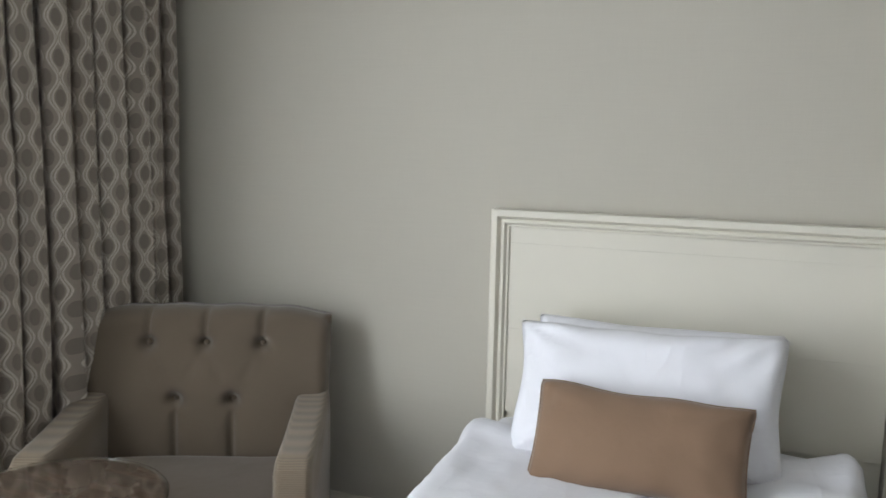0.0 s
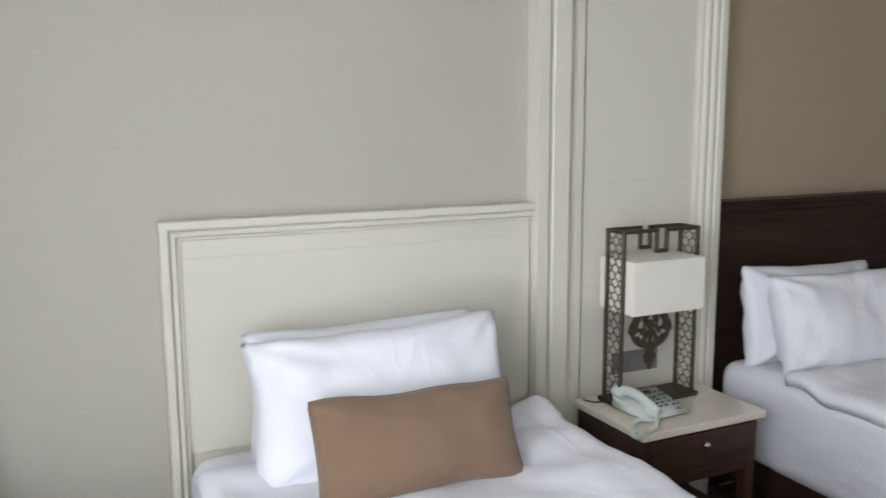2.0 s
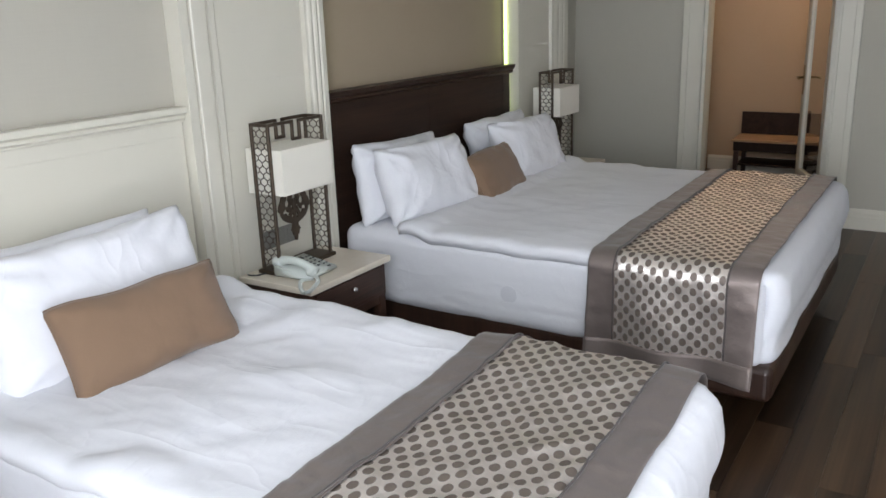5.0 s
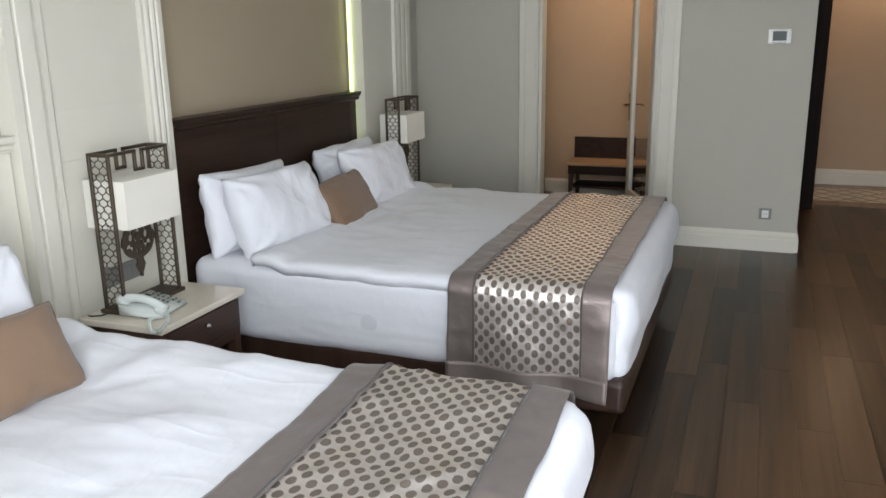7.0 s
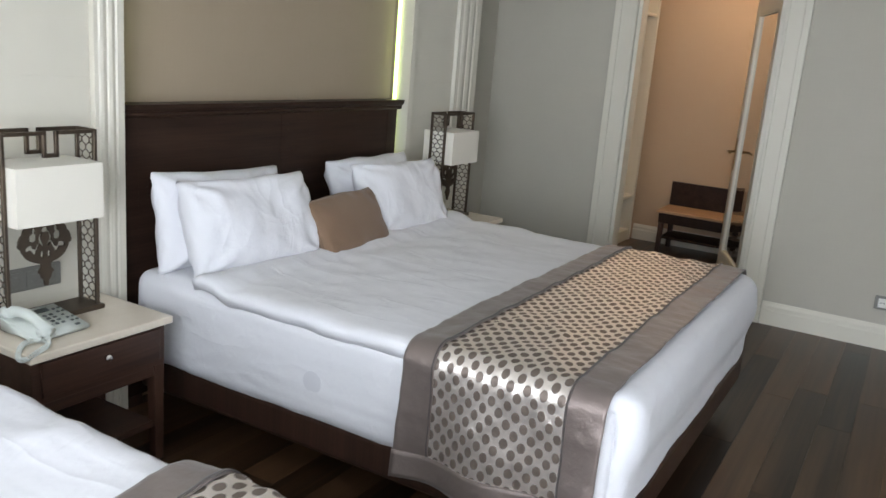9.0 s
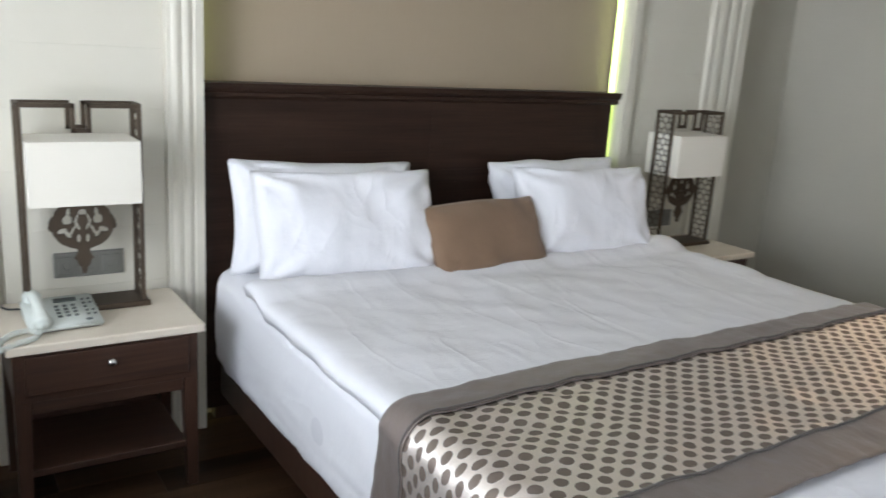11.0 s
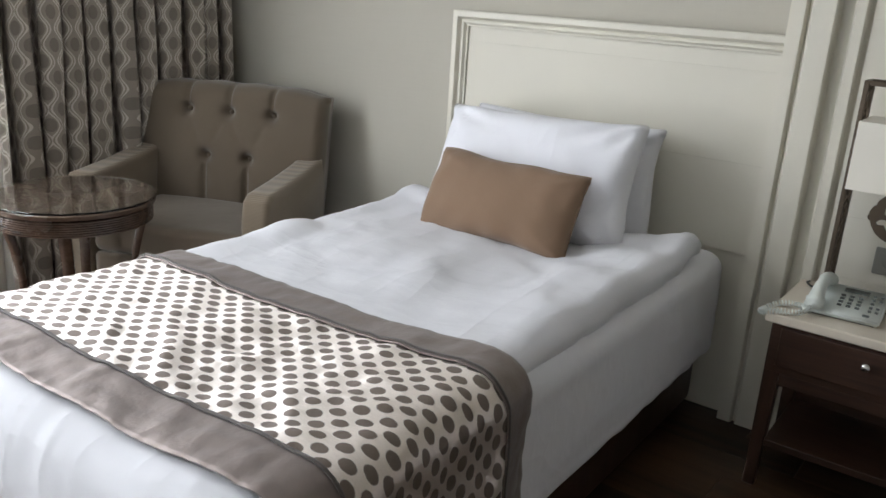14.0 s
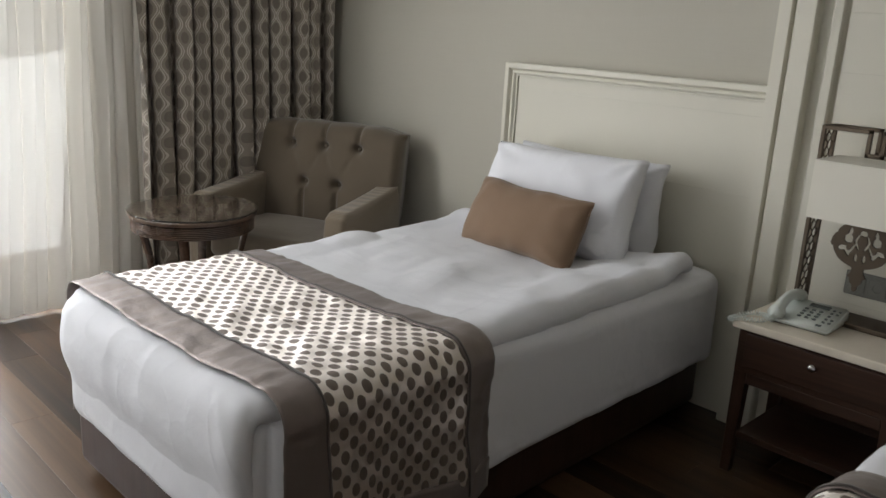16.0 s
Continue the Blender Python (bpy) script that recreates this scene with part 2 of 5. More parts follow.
def ribbed(name, a, b):
    """Corded cloth: fine ribs across the upright."""
    m = Mat(name, 0.85)
    co = m.coord()
    sep = m.node("ShaderNodeSeparateXYZ", Vector=co)
    w = m.math("MULTIPLY_ADD", m.math("SINE", m.math("MULTIPLY", sep.outputs[2], 2 * math.pi / 0.0050)), 0.5, 0.5)
    n = m.noise(co, 300.0, 2)
    m.color(m.mix(m.math("MULTIPLY_ADD", n, 0.3, m.math("MULTIPLY", w, 0.7)), b, a))
    m.bump(m.math("MULTIPLY_ADD", n, 0.3, w), 0.3, 0.003)
    m.p.inputs["Sheen Weight"].default_value = 0.3
    return m.m


GREY_WALL = wallpaper("grey_woven_wallpaper", (0.475, 0.448, 0.380))
TAN_WALL = wallpaper("tan_woven_wallpaper", (0.355, 0.28, 0.197))
OCHRE_WALL = wallpaper("ochre_wallpaper", (0.46, 0.335, 0.225))
CREAM = painted("cream_lacquer", (0.665, 0.632, 0.540), 0.45, 40, 0.03, 0.04)
CREAM_BOARD = painted("cream_brushed_board", (0.66, 0.627, 0.535), 0.55, 40, 0.04, 0.04)
WHITE_PAINT = painted("white_ceiling_paint", (0.8, 0.8, 0.78), 0.8)
FLOOR_WOOD = floorboard("dark_floor_wood", (0.013, 0.007, 0.004), (0.108, 0.058, 0.030), 0.30)
JAMB_WOOD = wood("black_brown_jamb_wood", (0.006, 0.004, 0.003), (0.018, 0.010, 0.007), 0.6, 2, 1.0, spec=0.1)
FLOOR_GAP = plain("floor_gap", (0.012, 0.008, 0.006), 0.8)
WENGE = wood("wenge_veneer", (0.015, 0.008, 0.006), (0.046, 0.024, 0.016), 0.38, 0, 1.0, spec=0.22)
WENGE_UP = wood("wenge_veneer_upright", (0.020, 0.010, 0.007), (0.062, 0.031, 0.021), 0.34, 2, 1.0)
NIGHT_WOOD = wood("red_brown_veneer", (0.024, 0.012, 0.008), (0.078, 0.038, 0.025), 0.34, 0, 1.0, spec=0.4)
NIGHT_WOOD_UP = wood("red_brown_veneer_upright", (0.024, 0.012, 0.008), (0.078, 0.038, 0.025), 0.34, 2, 1.0, spec=0.4)
BENCH_WOOD = wood("honey_bench_wood", (0.32, 0.19, 0.10), (0.52, 0.35, 0.21), 0.4, 1, 1.0)
LINEN = linen("white_cotton_sheet", (0.725, 0.725, 0.755), 0.25)
PILLOW_LINEN = linen("white_pillow_cotton", (0.755, 0.755, 0.785), 0.36)
CUSHION = cloth("tan_velvet", (0.205, 0.126, 0.077), 500, 0.9, 0.25, 0.2, 0.10)
RUNNER_EDGE = satin("taupe_satin", (0.228, 0.182, 0.164))
RUNNER_DOTS = dotted("dotted_satin", (0.90, 0.825, 0.765), (0.185, 0.143, 0.118))
PIPING = cloth("dark_piping", (0.070, 0.055, 0.048), 600, 0.6, 0.1, 0.2, 0.1)
CURTAIN = ogee("ogee_curtain_weave", (0.285, 0.245, 0.205), (0.56, 0.51, 0.445), (0.185, 0.155, 0.130))
SHEER = sheer("white_sheer")
CHAIR_CLOTH = cloth("taupe_upholstery", (0.118, 0.088, 0.060), 420, 0.9, 0.15, 0.3, 0.12)
MARK = linen("greyed_cotton", (0.65, 0.65, 0.685), 0.1)
KEY_GREY = plain("grey_green_key_plastic", (0.13, 0.15, 0.145), 0.45)
CHAIR_RIB = ribbed("ribbed_taupe_upholstery", (0.215, 0.162, 0.108), (0.130, 0.098, 0.066))
TABLE_WOOD = wood("walnut_table_wood", (0.040, 0.025, 0.018), (0.105, 0.062, 0.042), 0.26, 0, 1.0)
SHADE_CLOTH = cloth("ivory_shade_fabric", (0.78, 0.74, 0.65), 500, 0.9, 0.05, 0.1, 0.03)
BRONZE = metal("dark_bronze", (0.135, 0.105, 0.080), 0.5)
STEEL = metal("brushed_steel", (0.65, 0.63, 0.60), 0.25)
BRASS = metal("aged_brass", (0.32, 0.23, 0.12), 0.35)
MARBLE = marble("cream_marble", (0.66, 0.57, 0.46), (0.80, 0.73, 0.62))
TILE_A = marble("cream_floor_tile", (0.60, 0.48, 0.33), (0.74, 0.62, 0.46))
TILE_B = marble("brown_floor_tile", (0.22, 0.14, 0.08), (0.30, 0.20, 0.12))
PHONE = plain("ivory_phone_plastic", (0.66, 0.70, 0.66), 0.4)
PHONE_DARK = plain("dark_plastic", (0.03, 0.035, 0.035), 0.4)
WHITE_PLASTIC = plain("white_plastic", (0.75, 0.74, 0.70), 0.4)
GREY_PLASTIC = plain("grey_switch_plastic", (0.20, 0.195, 0.175), 0.3)
LCD = plain("lcd_grey", (0.055, 0.065, 0.058), 0.5)
GLASS = glass("clear_glass")
GLASS_EDGE = glass("green_tinted_glass", (0.92, 0.97, 0.95), 0.03)
LED = glowing("led_strip_glow", (0.72, 1.0, 0.34), 3.0)
LAMP_GLOW = glowing("downlight_glow", (1.0, 0.78, 0.5), 6.0)
STONE = painted("terrace_stone", (0.62, 0.58, 0.52), 0.8, 30, 0.15, 0.3)
LAWN = painted("lawn_grass", (0.10, 0.17, 0.05), 0.9, 30, 0.4, 0.5)
LEAF = plain("leaf_green", (0.09, 0.20, 0.05), 0.5)
BARK = painted("bark", (0.12, 0.09, 0.06), 0.9, 40, 0.2, 0.5)


# ---- mesh helpers ----
def link_mesh(name, bm, material, smooth=False):
    me = bpy.data.meshes.new(name)
    bmesh.ops.recalc_face_normals(bm, faces=bm.faces)
    bm.to_mesh(me)
    bm.free()
    me.materials.append(material)
    if smooth:
        for p in me.polygons:
            p.use_smooth = True
    return new(name, me)


def part(name, bm, material, parent, label="", smooth=False):
    ob = link_mesh(name, bm, material, smooth)
    ob.parent = parent
    if label:
        tagged(ob, label)
    return ob


def thing(name, label, category, at=(0, 0, 0), rz=0, group="", kind=""):
    ob = new(name)
    ob.matrix_world = pose(*at, 0, 0, rz)
    ob.empty_display_size = 0.05
    return tagged(ob, label, category, group, kind)


def structure(name, bm, material, label, category="structure"):
    return tagged(link_mesh(name, bm, material), label, category, "", "structure")


def box(bm, x0, x1, y0, y1, z0, z1, bev=0.0, seg=2):
    r = bmesh.ops.create_cube(bm, size=1.0)
    vs = r["verts"]
    for v in vs:
        v.co = Vector((x0 + (v.co.x + 0.5) * (x1 - x0), y0 + (v.co.y + 0.5) * (y1 - y0), z0 + (v.co.z + 0.5) * (z1 - z0)))
    if bev:
        es = list({e for v in vs for e in v.link_edges})
        bmesh.ops.bevel(bm, geom=es, offset=bev, segments=seg, profile=0.5, affect="EDGES")
    return bm


def cube(*a, **k):
    return box(bmesh.new(), *a, **k)


def prism(bm, profile, axis, a, b):
    """A closed 2D profile swept along an axis: 'x' takes (y, z), 'y' takes (x, z), 'z' takes (x, y)."""
    def place(p, s):
        return {"x": (s, p[0], p[1]), "y": (p[0], s, p[1]), "z": (p[0], p[1], s)}[axis]
    lo = [bm.verts.new(place(p, a)) for p in profile]
    hi = [bm.verts.new(place(p, b)) for p in profile]
    n = len(profile)
    for i in range(n):
        bm.faces.new((lo[i], lo[(i + 1) % n], hi[(i + 1) % n], hi[i]))
    bm.faces.new(lo[::-1])
    bm.faces.new(hi)
    return bm


def tube(bm, pts, r, n=8, closed=False, cap=True):
    pts = [Vector(p) for p in pts]
    rs = r if isinstance(r, (list, tuple)) else [r] * len(pts)
    rings, m = [], len(pts)
    up = Vector((0.03, 0.02, 1))
    for i, p in enumerate(pts):
        a = pts[i - 1] if (i or closed) else p
        b = pts[(i + 1) % m] if (i < m - 1 or closed) else p
        d = (b - a).normalized()
        side = d.cross(up)
        if side.length < 0.08:
            side = d.cross(Vector((1, 0, 0)))
        side.normalize()
        nor = side.cross(d)
        rings.append([bm.verts.new(p + rs[i] * (math.cos(t) * side + math.sin(t) * nor)) for t in (2 * math.pi * k / n for k in range(n))])
    for i in range(m if closed else m - 1):
        A, B = rings[i], rings[(i + 1) % m]
        for k in range(n):
            bm.faces.new((A[k], A[(k + 1) % n], B[(k + 1) % n], B[k]))
    if cap and not closed:
        bm.faces.new(rings[0][::-1])
        bm.faces.new(rings[-1])
    return bm


def lathe(bm, profile, n=32, c=(0, 0)):
    """A profile of (radius, z) turned about the upright through c."""
    rings = []
    for r, z in profile:
        if r < 1e-5:
            rings.append([bm.verts.new((c[0], c[1], z))])
        else:
            rings.append([bm.verts.new((c[0] + r * math.cos(2 * math.pi * k / n), c[1] + r * math.sin(2 * math.pi * k / n), z)) for k in range(n)])
    for A, B in zip(rings, rings[1:]):
        for k in range(n):
            q = [A[k % len(A)], A[(k + 1) % n % len(A)], B[(k + 1) % n % len(B)], B[k % len(B)]]
            q = list(dict.fromkeys(q))
            if len(q) > 2:
                bm.faces.new(q)
    return bm


def sheet(nu, nv, f, uv=None):
    """A grid of nu x nv cells laid by f(u, v), u and v from 0 to 1; uv gives the cloth's own metres."""
    bm = bmesh.new()
    vs = [[bm.verts.new(f(i / nu, j / nv)) for j in range(nv + 1)] for i in range(nu + 1)]
    lay = bm.loops.layers.uv.new("UVMap") if uv else None
    for i in range(nu):
        for j in range(nv):
            fa = bm.faces.new((vs[i][j], vs[i + 1][j], vs[i + 1][j + 1], vs[i][j + 1]))
            if lay:
                for lo, (a, b) in zip(fa.loops, ((i, j), (i + 1, j), (i + 1, j + 1), (i, j + 1))):
                    lo[lay].uv = uv(a / nu, b / nv)
    return bm


def thick(ob, d, offset=-1.0):
    m = ob.modifiers.new("thickness", "SOLIDIFY")
    m.thickness, m.offset = d, offset
    return ob


def wob(x, y, z, s, seed=0.0):
    return noise.noise(Vector((x * s + seed, y * s - seed, z * s + 2 * seed)))


def soft_box(x0, x1, y0, y1, z0, z1, r, n=28, amp=0.004, s=6.0, power=3.0):
    """A stuffed block: a finely cut cube with rounded edges, slightly swollen and uneven."""
    bm = bmesh.new()
    bmesh.ops.create_cube(bm, size=2.0)
    bmesh.ops.subdivide_edges(bm, edges=bm.edges[:], cuts=n, use_grid_fill=True)
    c = Vector(((x0 + x1) / 2, (y0 + y1) / 2, (z0 + z1) / 2))
    h = Vector(((x1 - x0) / 2, (y1 - y0) / 2, (z1 - z0) / 2))
    for v in bm.verts:
        # even spacing near the edges, so that the rounding is cut finely
        q = Vector([math.copysign(abs(t) ** 0.6, t) * k for t, k in zip(v.co, h)])
        core = Vector([max(-k + r, min(k - r, t)) for t, k in zip(q, h)])
        d = q - core
        if d.length > 1e-9:
            q = core + d.normalized() * r
        q += Vector((q.x / h.x, q.y / h.y, q.z / h.z)) * amp * (1.5 * wob(q.x, q.y, q.z, s) + 0.7 * wob(q.x, q.y, q.z, s * 2.7, 5.0))
        v.co = c + q
    return bm


# ---- the large structure ----
CEIL = 2.75
structure("floor", cube(-2.72, 4.45, -4.3, 0.25, -0.12, -0.008), FLOOR_GAP, "subfloor under dark brown laid wood planks", "floor")
structure("floor_hall", cube(4.45, 6.2, -4.3, 0.35, -0.12, -0.008), FLOOR_GAP, "subfloor of the hall and closet under dark planks", "floor")
structure("ceiling", cube(-2.9, 7.6, -4.5, 0.45, CEIL, CEIL + 0.12), WHITE_PAINT, "plain white painted ceiling", "ceiling")
structure("wall_north_1", cube(-2.72, 0.0, 0.05, 0.30, -0.1, CEIL), GREY_WALL, "grey woven wallpaper wall behind the single bed", "wall")
structure("wall_north_2", cube(0.0, 0.80, 0.06, 0.30, -0.1, CEIL), CREAM, "backing wall of the cream panelling", "wall")
structure("wall_north_3", cube(0.80, 2.83, 0.11, 0.30, -0.1, CEIL), TAN_WALL, "tan wallpaper recess behind the double bed", "wall")
structure("wall_north_4", cube(2.83, 3.60, 0.06, 0.30, -0.1, CEIL), CREAM, "backing wall of the cream panelling", "wall")
structure("wall_north_5", cube(3.60, 4.40, 0.22, 0.35, -0.1, CEIL), GREY_WALL, "grey wallpaper wall beside the panelling", "wall")

# east wall with the closet doorway
EX0, EX1 = 4.28, 4.40
DY0, DY1 = -1.735, -0.815
structure("wall_east_1", cube(EX0, EX1, DY1, 0.22, -0.1, CEIL), GREY_WALL, "grey woven wallpaper wall", "wall")
structure("wall_east_2", cube(EX0, EX1, -2.79, DY0, -0.1, CEIL), GREY_WALL, "grey woven wallpaper wall", "wall")
structure("wall_east_3", cube(EX0, EX1, DY0, DY1, 2.12, CEIL), GREY_WALL, "grey wallpaper wall over the doorway", "wall")
structure("wall_hall", cube(EX1, 6.15, -2.79, -2.67, -0.1, CEIL), GREY_WALL, "wall between the closet and the hall", "wall")
structure("wall_closet_back", cube(6.18, 6.30, -2.67, 0.42, -0.1, CEIL), OCHRE_WALL, "warm ochre wall at the back of the closet", "wall")
structure("wall_closet_side", cube(4.40, 6.18, 0.30, 0.42, -0.1, CEIL), OCHRE_WALL, "warm ochre closet side wall", "wall")
structure("wall_foyer_side", cube(6.15, 7.4, -2.79, -2.67, -0.1, CEIL), OCHRE_WALL, "ochre foyer wall", "wall")
structure("wall_foyer_back", cube(7.4, 7.52, -4.42, -2.67, -0.1, CEIL), OCHRE_WALL, "warm ochre wall at the back of the foyer", "wall")
# unseen wall closing the room; its white is chosen to bounce light back
structure("wall_south", cube(-2.9, 7.4, -4.42, -4.3, -0.1, CEIL), WHITE_PAINT, "unseen wall opposite the beds, white to bounce light back", "wall")
structure("floor_foyer", cube(6.2, 7.4, -4.3, -2.79, -0.12, -0.012), TILE_B, "brown grout bed of the tiled foyer", "floor")

# west wall with the terrace window
WY0, WY1, WH = -3.9, -1.34, 2.57
structure("wall_west_1", cube(-2.90, -2.72, WY1, 0.30, -0.1, CEIL), GREY_WALL, "wall beside the terrace window", "wall")
structure("wall_west_2", cube(-2.90, -2.72, -4.42, WY0, -0.1, CEIL), GREY_WALL, "wall beside the terrace window", "wall")
structure("wall_west_3", cube(-2.90, -2.72, WY0, WY1, WH, CEIL), GREY_WALL, "wall over the terrace window", "wall")


def skirting(name, x0, y0, x1, y1, nx, ny, h=0.150, d=0.02):
    """White skirting with a stepped, rounded top, standing off the wall along (nx, ny)."""
    bm = bmesh.new()
    prof = [(0, 0), (d, 0), (d, h * 0.62), (d * 0.8, h * 0.68), (d * 0.8, h * 0.82), (d * 0.45, h * 0.92), (d * 0.3, h), (0, h)]
    lo = [bm.verts.new((x0 + nx * a, y0 + ny * a, z)) for a, z in prof]
    hi = [bm.verts.new((x1 + nx * a, y1 + ny * a, z)) for a, z in prof]
    n = len(prof)
    for i in range(n):
        bm.faces.new((lo[i], lo[(i + 1) % n], hi[(i + 1) % n], hi[i]))
    bm.faces.new(lo)
    bm.faces.new(hi[::-1])
    return structure(name, bm, CREAM, "cream painted skirting with a stepped top", "baseboard")


skirting("baseboard_1", EX0, -2.79, EX0, DY0 - 0.155, -1, 0)
skirting("baseboard_2", EX0, DY1 + 0.155, EX0, 0.22, -1, 0)
skirting("baseboard_3", -2.72, 0.05, -1.25, 0.05, 0, -1)
skirting("baseboard_4", 6.18, -2.67, 6.18, -0.42, -1, 0, 0.14)
skirting("baseboard_5", 7.4, -4.3, 7.4, -2.79, -1, 0, 0.16, 0.025)
skirting("baseboard_6", EX0, -2.79, 6.0, -2.79, 0, -1)
skirting("baseboard_7", 3.60, 0.22, EX0, 0.22, 0, -1)


def casing(name, y0, y1, inner):
    """One upright of the closet door's surround: stepped cream boards; inner: the side of the opening (+1 or -1)."""
    bm = bmesh.new()
    w = y1 - y0
    yi = y1 if inner > 0 else y0
    yo = y0 if inner > 0 else y1
    box(bm, EX0 - 0.020, EX0 - 0.001, y0, y1, 0, 2.26, 0.003)
    a, b = sorted((yo, yo + inner * w * 0.30))
    box(bm, EX0 - 0.034, EX0 - 0.018, a, b, 0, 2.26, 0.004)
    a, b = sorted((yi, yi - inner * w * 0.14))
    box(bm, EX0 - 0.028, EX0 - 0.018, a, b, 0, 2.26, 0.004)
    return structure(name, bm, CREAM, "cream stepped door casing", "trim")


casing("trim_door_1", DY1 + 0.001, DY1 + 0.15, -1)
casing("trim_door_2", DY0 - 0.15, DY0 - 0.001, 1)
bm = bmesh.new()
box(bm, EX0 - 0.03, EX0 - 0.001, DY0 - 0.15, DY1 + 0.15, 2.262, 2.30, 0.004)
box(bm, EX0 - 0.02, EX0 - 0.001, DY0 + 0.001, DY1 - 0.001, 2.12, 2.258, 0.003)
structure("trim_door_3", bm, CREAM, "cream door head casing", "trim")
bm = bmesh.new()
box(bm, EX0 + 0.002, EX1 + 0.01, DY1 - 0.025, DY1 - 0.001, 0, 2.10)
box(bm, EX0 + 0.002, EX1 + 0.01, DY0 + 0.001, DY0 + 0.025, 0, 2.10)
box(bm, EX0 + 0.002, EX1 + 0.01, DY0 + 0.001, DY1 - 0.001, 2.10, 2.118)
structure("trim_door_4", bm, CREAM, "cream door lining", "trim")

# dark door surround towards the foyer
bm = bmesh.new()
box(bm, 5.96, 6.12, -2.99, -2.812, 0, 2.30, 0.006)
structure("trim_foyer_1", bm, JAMB_WOOD, "dark wood jamb of the foyer doorway", "trim")
structure("trim_foyer_2", cube(5.96, 6.12, -4.25, -4.10, 0, 2.30, bev=0.006), JAMB_WOOD, "dark wood jamb of the foyer doorway", "trim")
structure("trim_foyer_3", cube(5.96, 6.12, -4.098, -2.992, 2.15, 2.30, bev=0.006), JAMB_WOOD, "dark wood head of the foyer doorway", "trim")


def panelling(name, x0, x1, left, right):
    """Cream wall panelling: boards with shadow joints between an upright of each side."""
    root = tagged(thing(name, "cream lacquered wall panelling with fluted uprights and horizontal board joints", "panelling", kind="structure"))
    bm = bmesh.new()
    prism(bm, [(x0 + dx, y) for dx, y in left] + [(x0 + left[-1][0], 0.058), (x0, 0.058)], "z", 0, CEIL)
    part("upright", bm, CREAM, root)
    bm = bmesh.new()
    prism(bm, [(x1 - dx, y) for dx, y in right] + [(x1 - right[-1][0], 0.058), (x1, 0.058)], "z", 0, CEIL)
    part("upright", bm, CREAM, root)
    a, b = x0 + left[-1][0] + 0.001, x1 - right[-1][0] - 0.001
    z = 0.0
    while z < CEIL - 0.05:
        h = min(0.195, CEIL - z)
        part("board", cube(a, b, 0.022, 0.058, z + 0.0001, z + h - 0.0001, bev=0.0005, seg=1), CREAM_BOARD, root)
        z += h
    return root


FLAT = [(0, -0.028), (0.043, -0.028), (0.046, -0.022), (0.050, -0.006), (0.056, -0.008), (0.060, -0.024), (0.064, -0.028), (0.128, -0.028), (0.134, -0.022), (0.137, 0.012), (0.170, 0.014), (0.176, 0.004), (0.204, 0.004), (0.210, 0.010), (0.213, 0.022), (0.222, 0.030)]
FLUTE = [(0, -0.012), (0.028, -0.012), (0.034, 0.0), (0.040, -0.008), (0.052, -0.016), (0.064, -0.008), (0.069, 0.002), (0.076, -0.004), (0.088, -0.010), (0.098, -0.004), (0.104, 0.006), (0.120, 0.010), (0.124, 0.030)]
RETURN = [(0, -0.012), (0.048, -0.012), (0.052, 0.004), (0.058, 0.030)]
FLUTE = [(a, b if b > 0.02 else -0.006 + (b + 0.006) * 0.5) for a, b in FLUTE]
FLUTE_W = [(a * 2.1, b) for a, b in FLUTE]
panelling("panelling_1", 0.002, 0.852, FLAT, FLUTE)
panelling("panelling_2", 2.800, 3.600, RETURN, FLUTE_W)
# returns of the recess, with the light strips fixed to them
structure("trim_recess_1", cube(0.802, 0.818, 0.0605, 0.1095, 0, CEIL), CREAM, "cream return of the recess", "trim")
structure("trim_recess_2", cube(2.800, 2.829, 0.0585, 0.1095, 0, CEIL), CREAM, "cream return of the recess", "trim")
for nm, a, b in (("light_strip", 0.820, 0.832), ("light_strip", 2.784, 2.798)):
    root = thing(nm, "yellow-green glowing light strip along the recess edge", "light strip", group="recess light strips")
    part("channel", cube(a, b, 0.088, 0.1085, 0.02, CEIL - 0.02), STEEL, root)
    part("diffuser", cube(a, b, 0.070, 0.0875, 0.02, CEIL - 0.02, bev=0.003), LED, root, "glowing diffuser")


# terrace window: sliding frame with panes
def window_wall():
    root = tagged(thing("window_1", "tall white framed sliding terrace window", "window", kind="structure"))
    xs = (-2.86, -2.79)
    def bar(nm, y0, y1, z0, z1):
        part(nm, cube(xs[0], xs[1], y0, y1, z0, z1, bev=0.004), CREAM, root)
    bar("window_sill", WY0, WY1, 0.0, 0.05)
    bar("head", WY0, WY1, WH - 0.06, WH)
    ys = [WY0, -3.10, -2.30, WY1]
    for i, y in enumerate(ys):
        a = y - (0.06 if i == 3 else 0.035 if i else 0)
        b = y + (0.06 if i == 0 else 0.035 if i < 3 else 0)
        bar("window_frame", a, b, 0.051, WH - 0.061)
    for i in range(3):
        o = part("pane", cube(-2.832, -2.824, ys[i] + 0.03, ys[i + 1] - 0.03, 0.051, WH - 0.061), GLASS, root)
        o.visible_shadow = False


window_wall()
structure("ground", cube(-80, -2.9, -60, 60, -0.40, -0.16), LAWN, "green lawn in front of the terrace", "ground")
structure("terrace", cube(-5.4, -2.9, -6.0, 1.5, -0.159, -0.03), STONE, "pale stone terrace in the sun", "terrace")


